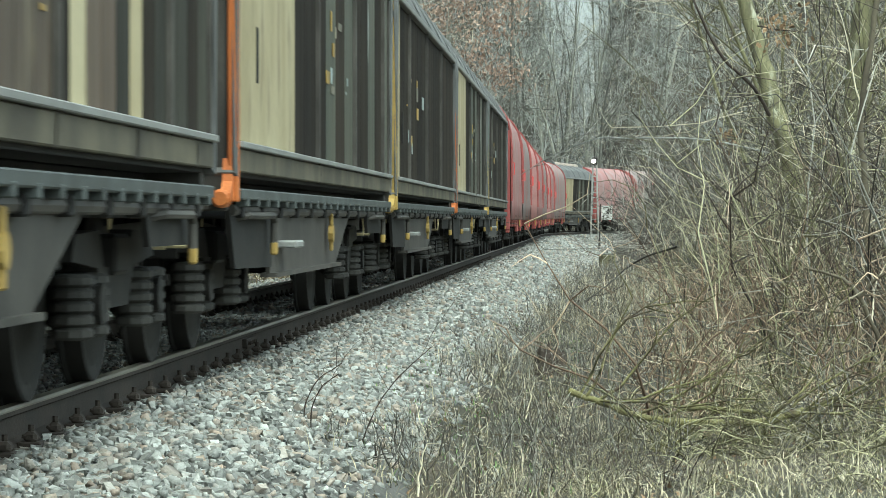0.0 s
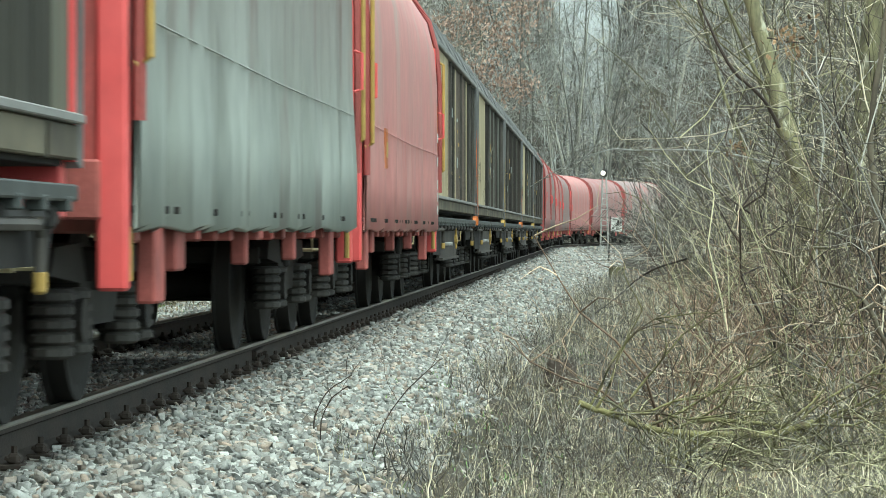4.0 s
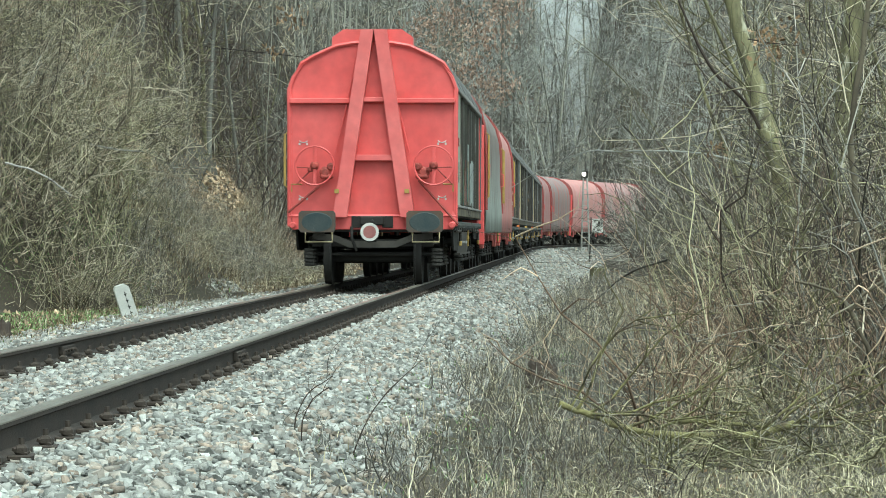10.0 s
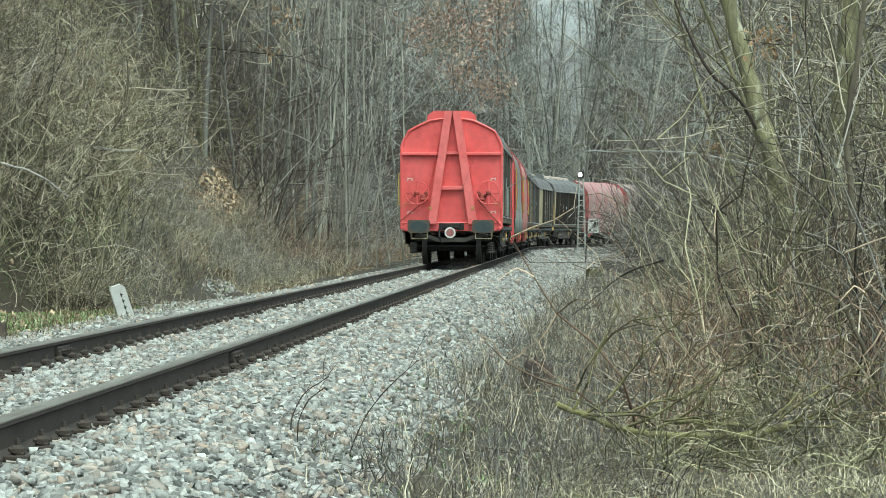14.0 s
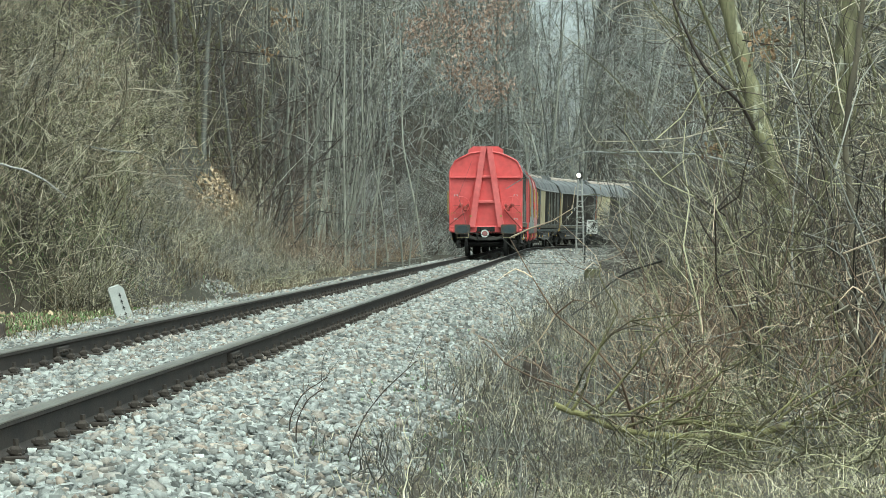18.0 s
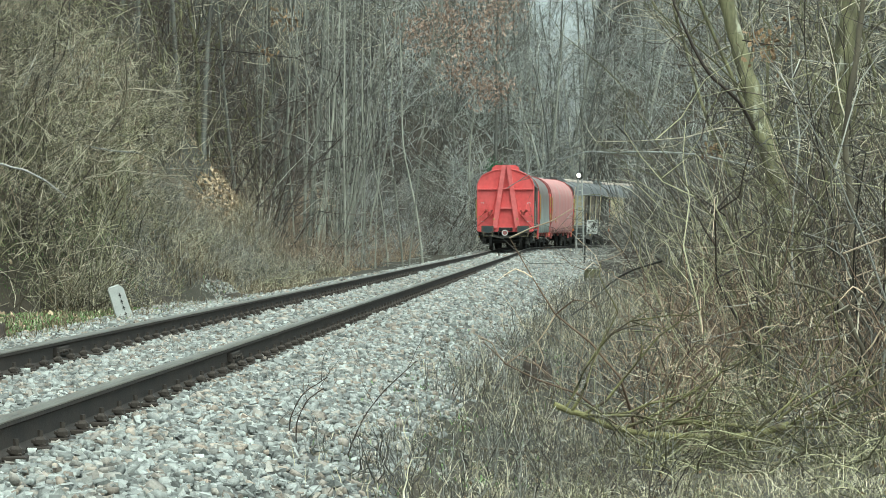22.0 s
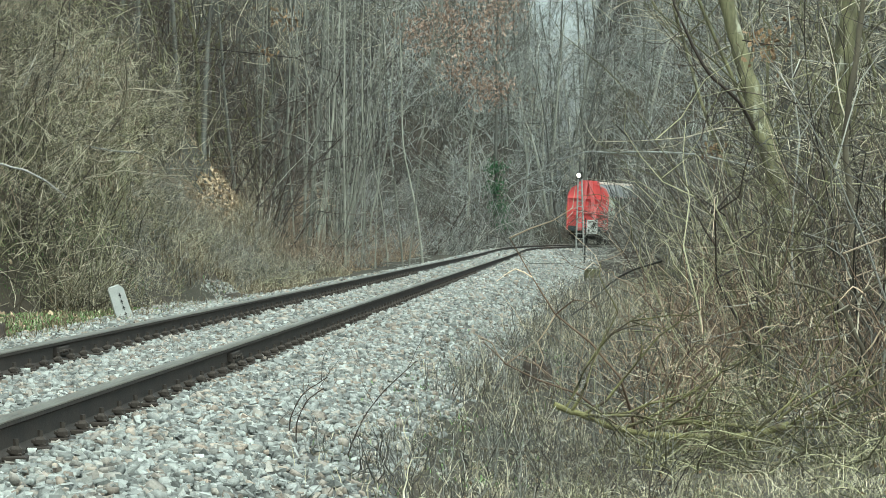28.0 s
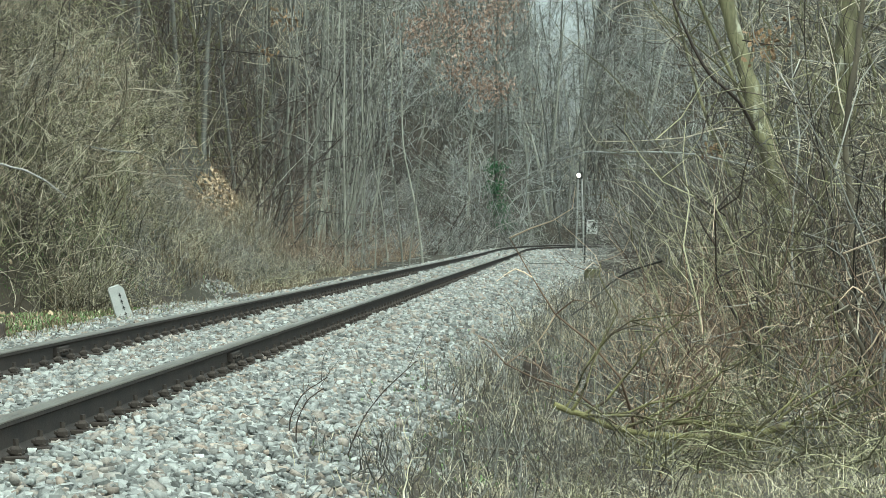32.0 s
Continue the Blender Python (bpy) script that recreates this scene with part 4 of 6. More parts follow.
def lengthen(w, k):
    """Draws a wagon out along the train; its bogies only move apart."""
    for o in w.children:
        if o.name.startswith("bogie"):
            o.matrix_basis = pose(o.matrix_basis.translation.x * k, 0, 0)
            continue
        for q in (o, *o.children_recursive):
            q.data.transform(Matrix.Diagonal((k, 1, 1, 1)))


def paint(kind):
    rng = random.Random(kind)

    def choose(k, n):
        r = rng.random()
        if kind == 1:
            return TARNISH if k % 5 else GREENWALL
        if kind == 4:
            return rng.choice(((CREAM, BROWN), (DARKWALL, BROWN), (BROWN, CREAM, TARNISH))[k % 3]) if k < 17 else rng.choice((DARKWALL, TARNISH))
        return DARKWALL if r < 0.86 else GREENWALL
    return choose


def make_train():
    """The wagons from the tail forwards."""
    order = "1 g P 4 c y c y r d p r d p r d c r d r r".split()
    hoods = {"g": "grey", "p": "pink", "r": "red", "d": "dull"}
    vans = {"1": (1, 1.6, RED), "4": (4, 2.8, ORANGE), "c": (5, 2.9, ORANGE), "y": (6, 0.5, YELLOW)}
    words = {"1": "last sliding-wall goods wagon with bright red end and tail disc", "4": "cream and brown striped sliding-wall goods wagon",
             "c": "dark weathered sliding-wall goods wagon with cream end panel", "y": "dark weathered sliding-wall goods wagon with yellow corner posts"}
    first, train = {}, []
    for k in order:
        if k in first:
            train.append(copy_thing(first[k], Matrix.Identity(4)))
            continue
        if k in vans:
            kind, cream, ends = vans[k]
            w = tagged(sliding_wall_wagon(paint(kind), cream, ends, 0.37 if k in "14" else 0.74, k == "1"), words[k], "goods wagon", "wagons of the train")
            if k in "cy":
                lengthen(w, VAN_LENGTH / LENGTH)
        else:
            w = tarp_wagon(hoods[k.lower()], k == "P")
            tagged(w, f"goods wagon under a {dict(g='grey-green', p='faded pinkish-red', r='red', d='dull red and grey')[k.lower()]} tarpaulin hood", "goods wagon", "wagons of the train")
        first[k] = w
        train.append(w)
    lengths = [VAN_LENGTH if k in "cy" else LENGTH + 0.3 if k == "4" else LENGTH for k in order]
    return [(w, sum(lengths[:i]) + lengths[i] / 2) for i, w in enumerate(train)]


# ---- plants: bare winter trees, thickets and dry grass ----
def tubes(lines, sides=3):
    """One mesh of thin tapering rods; lines is a list of (points, radii)."""
    vs, fs, k = [], [], 0
    ang = np.arange(sides) * 2 * np.pi / sides
    for p, r in lines:
        n = len(p)
        d = np.gradient(p, axis=0)
        d /= np.linalg.norm(d, axis=1, keepdims=True) + 1e-9
        up = np.where(np.abs(d[:, 2:3]) > 0.9, np.array([[1.0, 0, 0]]), np.array([[0, 0, 1.0]]))
        a = np.cross(d, up)
        a /= np.linalg.norm(a, axis=1, keepdims=True) + 1e-9
        b = np.cross(d, a)
        ring = p[:, None] + r[:, None, None] * (np.cos(ang)[None, :, None] * a[:, None] + np.sin(ang)[None, :, None] * b[:, None])
        vs.append(ring.reshape(-1, 3))
        i, q = np.arange(n - 1)[:, None] * sides, np.arange(sides)[None]
        f = np.stack([i + q, i + (q + 1) % sides, i + sides + (q + 1) % sides, i + sides + q], -1).reshape(-1, 4)
        fs.append(f + k)
        k += n * sides
    return np.concatenate(vs), np.concatenate(fs)


def shoot(rng, p, d, length, r, n, wander, lift):
    """A crooked line that grows from p towards d."""
    pts, d = [np.array(p, float)], np.array(d, float)
    for _ in range(n):
        d = d + rng.normal(0, wander, 3) + np.array([0, 0, lift])
        d /= np.linalg.norm(d)
        pts.append(pts[-1] + d * length / n)
    return np.array(pts), np.linspace(r, r * 0.3, n + 1), d


def aside(rng, d, spread):
    v = np.array(d) + rng.normal(0, spread, 3)
    return v / np.linalg.norm(v)


def tree_mesh(seed, height, radius, limbs, subs, twigs, bark, twigmat, twig_r=0.006, bare=0.25, spread=0.75, lean=0.06):
    rng = np.random.default_rng(seed)
    tr, rr, _ = shoot(rng, (0, 0, -0.3), (rng.normal(0, lean), rng.normal(0, lean), 1), height, radius, 12, 0.05, 0.04)
    heavy, fine = [(tr, rr)], []
    for _ in range(limbs):
        f = rng.uniform(bare, 0.97)
        i = f * 12
        k = min(int(i), 11)
        p = tr[k] + (tr[k + 1] - tr[k]) * (i - k)
        a = rng.uniform(0, 6.28)
        d = aside(rng, (math.cos(a) * spread, math.sin(a) * spread, rng.uniform(0.2, 0.9)), 0.2)
        L = height * rng.uniform(0.16, 0.36) * (1.15 - 0.7 * f)
        lp, lr, _ = shoot(rng, p, d, L, max(radius * 0.45 * (1.1 - f), 0.014), 6, 0.13, 0.05)
        heavy.append((lp, lr))
        for _ in range(subs):
            q = lp[rng.integers(1, 7)]
            sp, sr, _ = shoot(rng, q, aside(rng, d, 0.55), L * rng.uniform(0.3, 0.65), max(twig_r * 1.5, 0.008), 3, 0.18, 0.04)
            fine.append((sp, sr))
            for _ in range(twigs):
                t = sp[rng.integers(0, 4)]
                fine.append(shoot(rng, t, aside(rng, sp[-1] - sp[0], 0.45 * np.linalg.norm(sp[-1] - sp[0])), L * rng.uniform(0.15, 0.35), twig_r, 2, 0.18, 0.02)[:2])
    v, f = tubes(heavy, 5)
    trunk = array_mesh("trunk", v, f, bark)
    trunk.shade_smooth()
    v, f = tubes(fine, 3)
    return trunk, array_mesh("crown", v, f, twigmat)


def place(name, parts, x, y, turn, size, label, category, group="", tilt=(0, 0), sink=0.0):
    ob = empty(name)
    ob.matrix_basis = pose(x, y, float(ground_height(np.array([x]), np.array([y]))[0]) - sink, tilt[0], tilt[1], turn) @ Matrix.Scale(size, 4)
    for nm, me in parts:
        c = new(nm, me)
        c.parent = ob
        if nm in ("stem_tangle", "twig_tangle", "crown"):
            c["kind"] = "stuff"
    return tagged(ob, label, category, group)


def thicket_mesh(seed, stems, height, spread, twigs, r, material, arch=0.0, wild=0.2, bits=3):
    """A tangle of crooked shoots that rise from one root, fork and cross."""
    rng = np.random.default_rng(seed)
    stem, twig = [], []
    for _ in range(stems):
        a = rng.uniform(0, 6.28)
        p = (rng.normal(0, 0.30), rng.normal(0, 0.30), -0.05)
        d = aside(rng, (math.cos(a) * spread, math.sin(a) * spread, 1), 0.25)
        L = height * rng.uniform(0.4, 1.15)
        thick = r * rng.choice((0.7, 1.1, 1.6, 2.2), p=(0.35, 0.38, 0.2, 0.07))
        for _ in range(6):
            sp, sr, _ = shoot(rng, p, d, L, thick, 6, wild, -arch * rng.uniform(0.2, 1))
            if spread > 0.8 or sp[-1][2] > 0.64 * L:
                break
        stem.append((sp, sr))
        for _ in range(twigs):
            q = sp[rng.integers(1, 7)]
            e = aside(rng, (0, 0, 0.7), 0.6)
            twig.append(shoot(rng, q, e, L * rng.uniform(0.12, 0.45), max(thick * 0.5, r * 0.5), bits, wild * 1.4, -arch * 0.4)[:2])
    return [("stem_tangle", array_mesh("stem_tangle", *tubes(stem, 3), material)), ("twig_tangle", array_mesh("twig_tangle", *tubes(twig, 3), material))]


def undergrowth(name, n, s0, s1, u0, u1, lo, hi, material, label, seed, ok):
    """Far thickets that nobody could count, joined into one mesh."""
    rng = np.random.default_rng(seed)
    kinds = []
    for k in range(4):
        out = []
        for _ in range(17):
            a = rng.uniform(0, 6.28)
            L = 2.4 * rng.uniform(0.4, 1.15)
            sp, sr, _ = shoot(rng, (rng.normal(0, 0.3), rng.normal(0, 0.3), -0.05), aside(rng, (math.cos(a) * 0.5, math.sin(a) * 0.5, 1), 0.25), L, 0.013, 4, 0.34, 0.0)
            out.append((sp, sr))
            for _ in range(6):
                out.append(shoot(rng, sp[rng.integers(1, 5)], aside(rng, (0, 0, 0.35), 0.8), L * rng.uniform(0.15, 0.45), 0.007, 2, 0.4, 0.0)[:2])
        kinds.append(tubes(out, 3))
    vs, fs, m, made = [], [], 0, 0
    while made < n:
        s, u = rng.uniform(s0, s1), rng.uniform(u0, u1)
        x, y = line_xy(s, u)
        if not ok(x, y):
            continue
        v, f = kinds[rng.integers(4)]
        a, k = rng.uniform(0, 6.28), rng.uniform(lo, hi)
        z = float(ground_height(np.array([x]), np.array([y]))[0])
        w = np.stack([math.cos(a) * v[:, 0] - math.sin(a) * v[:, 1], math.sin(a) * v[:, 0] + math.cos(a) * v[:, 1], v[:, 2]], -1) * k + (x, y, z)
        vs.append(w)
        fs.append(f + m)
        m, made = m + len(v), made + 1
    return tagged(new(name, array_mesh(name, np.concatenate(vs), np.concatenate(fs), material)), label, "undergrowth", kind="stuff")


def line_xy(s, u):
    p = on_line(s, u)
    return p.x, p.y


def blades(name, n, s0, s1, u0, u1, h0, h1, w, material, label, seed, lay=0.5, clump=0.0, gate=None, category="grass"):
    """Grass blades or fallen leaves, uncounted, as one mesh."""
    rng = np.random.default_rng(seed)
    s, u = rng.uniform(s0, s1, n), rng.uniform(u0, u1, n)
    if clump:
        keep = bumps(s * 2.3, u * 2.3, 1.0, 1.0, seed) + rng.normal(0, 0.25, n) > clump
        s, u = s[keep], u[keep]
    if gate:
        keep = gate(s, u)
        s, u = s[keep], u[keep]
    n = len(s)
    x0, y0, h = (np.interp(s, LINE[:, 0], LINE[:, k]) for k in (1, 2, 3))
    x, y = x0 - u * np.cos(h), y0 + u * np.sin(h)
    z = ground_height(x, y) - 0.01
    L, a = rng.uniform(h0, h1, n), rng.uniform(0, 6.28, n)
    bend_ = lay * np.sqrt(rng.uniform(0, 1, n)) * rng.uniform(0.6, 1, n)
    root = np.stack([x, y, z], -1)
    side = np.stack([np.cos(a + 1.57), np.sin(a + 1.57), 0 * a], -1) * (w * rng.uniform(0.5, 1.3, n))[:, None]
    out = np.stack([np.cos(a) * np.sin(bend_), np.sin(a) * np.sin(bend_), np.cos(bend_)], -1) * L[:, None]
    out2 = np.stack([np.cos(a) * np.sin(bend_ * 1.9), np.sin(a) * np.sin(bend_ * 1.9), np.cos(bend_ * 1.9)], -1) * L[:, None]
    mid = root + out * 0.55
    tip = mid + out2 * 0.5
    v = np.stack([root - side, root + side, mid + side * 0.8, mid - side * 0.8, tip + side * 0.15, tip - side * 0.15], 1).reshape(-1, 3)
    k = 6 * np.arange(n)[:, None]
    f = np.concatenate([k + np.array([[0, 1, 2, 3]]), k + np.array([[3, 2, 4, 5]])])
    return tagged(new(name, array_mesh(name, v, f, material)), label, category, kind="stuff")


def plant_all():
    rng = np.random.default_rng(11)
    tall = [[("trunk", a), ("crown", b)] for a, b in (tree_mesh(20 + k, 15 + 2 * k, 0.11 + 0.015 * k, 20, 5, 2, BARKGREY, TWIGGREY, 0.011, 0.25, 0.7) for k in range(4))]
    # Far trees wear the bark and twigs paled to show haze.
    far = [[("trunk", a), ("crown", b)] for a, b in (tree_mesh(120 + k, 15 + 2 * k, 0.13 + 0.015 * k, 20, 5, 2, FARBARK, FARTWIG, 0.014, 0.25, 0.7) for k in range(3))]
    thin = [[("trunk", a), ("crown", b)] for a, b in (tree_mesh(40 + k, 9 + k, 0.065, 15, 4, 3, BARKGREY, TWIG, 0.007, 0.3, 0.45) for k in range(4))]
    brown = [[("trunk", a), ("crown", b)] for a, b in (tree_mesh(50 + k, 8 + k, 0.07, 18, 5, 3, BARK, TWIGDARK, 0.007, 0.12, 0.85) for k in range(3))]
    near = [[("trunk", a), ("crown", b)] for a, b in (tree_mesh(60 + k, 6.5 + k, 0.05, 20, 6, 4, BARK, TWIG, 0.0045, 0.08, 0.9, 0.14) for k in range(4))]
    bush = [thicket_mesh(70 + k, 28, 2.6 + 0.3 * k, 0.5, 6, 0.0066, m, 0.02, 0.26, 4) for k, m in enumerate((TWIG, TWIGOLIVE, TWIGGREY, TWIG, TWIGDARK))]
    redd = [thicket_mesh(370 + k, 22, 1.6 + 0.4 * k, 0.7, 5, 0.0075, TWIGRED, 0.05, 0.3, 4) for k in range(3)]
    arch = [thicket_mesh(390 + k, 13, 0.85 + 0.15 * k, 1.7, 3, 0.0085, m, 0.17, 0.16, 5) for k, m in enumerate((TWIGOLIVE, MOSSBARK, TWIGOLIVE))]
    light = [thicket_mesh(270 + k, 22, 2.2 + 0.3 * k, 0.9, 6, 0.0085, m, 0.06, 0.42, 4) for k, m in enumerate((TWIG, TWIGOLIVE, TWIGOLIVE, TWIGGREY))]
    dark = [thicket_mesh(170 + k, 20, 2.4 + 0.4 * k, 0.5, 5, 0.0095, m, 0.02) for k, m in enumerate((TWIGDARK, TWIGDARK, TWIGGREY))]
    stick = [thicket_mesh(190 + k, 16, 1.3 + 0.15 * k, 2.2, 4, 0.0085, m, 0.16, 0.30, 4) for k, m in enumerate((TWIG, TWIGRED, TWIG))]
    low = [thicket_mesh(80 + k, 28, 1.2 + 0.2 * k, 1.0, 5, 0.0055, m, 0.12, 0.32, 4) for k, m in enumerate((TWIG, TWIGOLIVE, TWIGGREY, TWIGDARK))]
    weed = [thicket_mesh(90 + k, 40, 0.36, 0.6, 4, 0.0046, m, 0.02) for k, m in enumerate((TWIGGREY, TWIG, TWIGGREY))]

    def bushes(n, s0, s1, u0, u1, kinds, s_lo, s_hi, label, ok, group, name="bush", tries=40):
        made = 0
        for _ in range(n * tries):
            s, u = rng.uniform(s0, s1), rng.uniform(u0, u1)
            x, y = line_xy(s, u)
            if ok(x, y, s, u):
                k = kinds[rng.integers(len(kinds))]
                place(name, k if isinstance(k, list) else [("stem_tangle", k)], x, y, rng.uniform(0, 360), rng.uniform(s_lo, s_hi), label, "tree" if name == "tree" else "bush", group, (rng.normal(0, 4), rng.normal(0, 4)))
                made += 1
                if made == n:
                    return

    # the thicket on the right-hand verge
    tall_ok = lambda x, y, s, u: x > 0.066 * y + 1.25 and x < 0.165 * y + 1.5
    bushes(56, 21, 42, -12, -2.8, bush + [bush[4], dark[0], redd[1], redd[2]], 0.75, 1.2, "dense leafless bush of tan and grey shoots", tall_ok, "bushes of the thicket")
    bushes(14, 42, 58, -10, -3.4, [bush[0], bush[1], bush[2], light[1]], 0.65, 0.95, "tan leafless bush at the edge of the thicket", lambda x, y, s, u: 0.072 * y + 1.1 < x < 0.09 * y + 1.2, "bushes of the thicket")
    bushes(32, 58, 104, -11, -3.8, dark + light + bush[:3], 0.85, 1.25, "grey leafless bush at the edge of the thicket", lambda x, y, s, u: 0.0645 * y + 1.1 < x < 0.082 * y + 1.1, "bushes of the thicket")
    bushes(34, 40, 70, -16, -3.6, dark[1:] + bush[:4], 0.9, 1.4, "leafless bush deep in the thicket", lambda x, y, s, u: x > 0.078 * y + 1.4 and x < 0.165 * y + 2, "bushes of the thicket")
    bushes(5, 95, 135, -7.5, -4.6, dark, 0.8, 1.1, "dark leafless bush beside the signal", lambda x, y, s, u: 0.062 * y + 1.1 < x < 0.071 * y + 1.1, "bushes of the thicket")
    bushes(20, 70, 125, -24, -5, dark, 1.1, 1.8, "leafless bush of grey shoots farther along the verge", lambda x, y, s, u: x > 0.070 * y + 1.8 and x < 0.165 * y + 2, "bushes of the thicket")
    behind = lambda x, y: 0.0560 * y + 1.95 < x < 0.085 * y + 0.5
    undergrowth("undergrowth", 105, 84, 136, -14, -4.4, 1.0, 1.9, TWIGGREY, "grey leafless scrub farther along the verge", 41, behind)
    undergrowth("undergrowth", 50, 84, 136, -14, -4.4, 0.8, 1.6, TWIGDARK, "dark leafless scrub farther along the verge", 42, behind)
    bushes(40, 19.4, 38, -9, -2.6, low[:3], 0.5, 0.9, "low sprawling bramble of dry tan stems", lambda x, y, s, u: x > 0.046 * y + 0.25 and x < 0.165 * y + 1, "brambles of the verge", "bramble")
    bushes(30, 20.5, 34, -9, -2.8, redd, 0.55, 0.95, "upright clump of red-brown dead stems", lambda x, y, s, u: x > 0.062 * y + 0.35 and x < 0.165 * y + 1, "red-brown stems of the verge", "bramble")
    bushes(16, 18.8, 21.4, -7, -3.2, arch, 0.6, 1.0, "arching yellow-green stems over the fallen bough", lambda x, y, s, u: 0.036 * y < x < 0.155 * y, "arching stems of the verge", "bramble")
    bushes(34, 20.6, 36, -9, -2.8, stick, 0.5, 1.1, "sprawling heap of dead sticks in the bramble", lambda x, y, s, u: x > 0.050 * y + 0.35 and x < 0.165 * y + 1, "dead sticks of the verge", "bramble")
    bushes(26, 15.8, 21, -7, -2.4, low + stick, 0.22, 0.5, "small heap of dead stems on the verge", lambda x, y, s, u: x > 0.028 * y and x < 0.165 * y, "dead sticks of the verge", "bramble")
    bushes(60, 15.0, 48, -3.6, -2.1, weed, 0.6, 1.1, "small dry weed clump on the ballast edge", lambda x, y, s, u: -u > ballast_edge(s) - 0.15, "weeds on the ballast edge", "weed")
    bushes(30, 44, 85, -4.6, -2.5, weed, 1.0, 1.8, "small dry weed clump beside the ballast", lambda x, y, s, u: -u > ballast_edge(s) - 0.2 and x < 0.062 * y, "weeds on the ballast edge", "weed")
    bushes(18, 26, 60, -15, -3.5, near, 0.8, 1.3, "bare young tree with olive bark in the thicket", lambda x, y, s, u: x > 0.098 * y + 0.7 and x < 0.165 * y + 2, "young trees of the thicket", "tree")
    bushes(24, 60, 170, -34, -5.5, tall, 0.7, 1.1, "tall bare tree behind the thicket", lambda x, y, s, u: x > 0.066 * y + 1.6 and x < 0.17 * y + 3, "bare woodland trees", "tree")
    for x, y, k, size in ((-0.32, 16.0, 0, 0.95), (-0.12, 16.6, 2, 1.0), (0.10, 15.9, 0, 0.85), (0.42, 21.0, 2, 1.0), (0.60, 23.4, 0, 1.0), (0.30, 19.2, 1, 0.8), (1.02, 27.0, 0, 1.1), (1.25, 31.0, 2, 1.2)):
        place("weed", weed[k], x, y, 77 * x * y, size, "grey dry weed clump rising from the ballast edge", "bush", "weeds on the ballast edge")
    # the bank on the left
    drift = lambda s: 5.95 + 0.046 * (s - 62)
    scar = lambda s, u: 57 < s < 92 and u < drift(s) + 0.75
    bank = lambda x, y, s, u: -0.165 * y - 2.0 < x and not scar(s, u)
    open_bank = lambda x, y: x > -0.158 * y - 0.4 and y > 47 and (y > 57 or x < -0.118 * y) and not scar(*(float(q[0]) for q in off_line(np.array([x]), np.array([y]))))
    bushes(70, 40, 80, 4.2, 11.5, light + [low[0], low[1], bush[4], dark[0]], 0.65, 1.15, "tangled leafless bush of tan shoots on the bank", lambda x, y, s, u: x > -0.158 * y - 0.4 and s > 47 and (s > 57 or x < -0.118 * y - 0.2) and not scar(s, u), "bushes of the bank")
    undergrowth("undergrowth", 130, 40, 80, 4.6, 11.5, 0.45, 0.95, TWIG, "tangle of dry tan shoots covering the bank", 35, open_bank)
    undergrowth("undergrowth", 60, 50, 80, 3.9, 5.4, 0.22, 0.42, TWIGGREY, "low grey shoots at the foot of the bank", 39, lambda x, y: x > -0.165 * y - 0.4)
    undergrowth("undergrowth", 80, 40, 76, 4.4, 11.5, 0.40, 0.85, TWIGOLIVE, "tangle of dry olive shoots covering the bank", 36, open_bank)
    undergrowth("undergrowth", 45, 40, 80, 4.6, 11.5, 0.45, 0.95, TWIGDARK, "tangle of dark dead shoots on the bank", 37, open_bank)
    near_bank = lambda x, y: -0.165 * y - 0.4 < x < -0.112 * y
    undergrowth("undergrowth", 80, 48, 60, 4.4, 10, 0.4, 0.85, TWIG, "tangle of tan shoots on the near end of the bank", 48, near_bank)
    undergrowth("undergrowth", 60, 48, 60, 4.4, 10, 0.35, 0.8, TWIGOLIVE, "tangle of olive shoots on the near end of the bank", 49, near_bank)
    undergrowth("undergrowth", 40, 48, 60, 4.4, 10, 0.35, 0.8, TWIGRED, "red-brown shoots on the near end of the bank", 51, near_bank)
    blades("dry_grass", 12000, 50.5, 60, 3.9, 9.5, 0.10, 0.38, 0.006, DRYGRASS, "dry grass on the near end of the bank", 20, 1.5)
    below = lambda x, y: x > -0.165 * y - 0.4 and (lambda s, u: u < drift(s) - 0.35)(*(float(q[0]) for q in off_line(np.array([x]), np.array([y]))))
    undergrowth("undergrowth", 150, 49, 92, 3.9, 7.2, 0.18, 0.40, TWIG, "low tan shoots on the open bank", 46, below)
    undergrowth("undergrowth", 80, 49, 92, 3.9, 7.2, 0.18, 0.42, TWIGGREY, "low grey shoots on the open bank", 47, below)
    bushes(30, 50, 80, 3.8, 7.0, low[:3], 0.5, 0.9, "low tangle of dry shoots on the bank", lambda x, y, s, u: x > -0.165 * y - 2 and not (s > 60 and u > 4.6), "bushes of the bank")
    bushes(14, 82, 110, 6.2, 12.0, dark + bush, 0.7, 1.4, "dark leafless undergrowth bush in the wood", bank, "bushes of the bank")
    bushes(34, 70, 120, 8.0, 20, brown, 0.8, 1.3, "dark bare tree with fine branches on the bank", bank, "bare woodland trees", "tree")
    bushes(34, 90, 150, 7.0, 22, thin, 0.9, 1.4, "slim pale bare trunk on the wooded bank", bank, "bare woodland trees", "tree")
    bushes(30, 105, 190, 12, 34, tall + far[:1], 0.7, 1.15, "tall bare tree on the wooded bank", bank, "bare woodland trees", "tree")
    undergrowth("undergrowth", 170, 88, 200, 5.6, 32, 0.9, 2.4, TWIGDARK, "dark leafless undergrowth on the wooded slope", 31, lambda x, y: -0.165 * y < x < 0.06 * y)
    undergrowth("undergrowth", 60, 92, 195, 5.0, 30, 0.7, 2.0, TWIGGREY, "grey leafless undergrowth on the wooded slope", 32, lambda x, y: -0.165 * y < x < 0.06 * y)
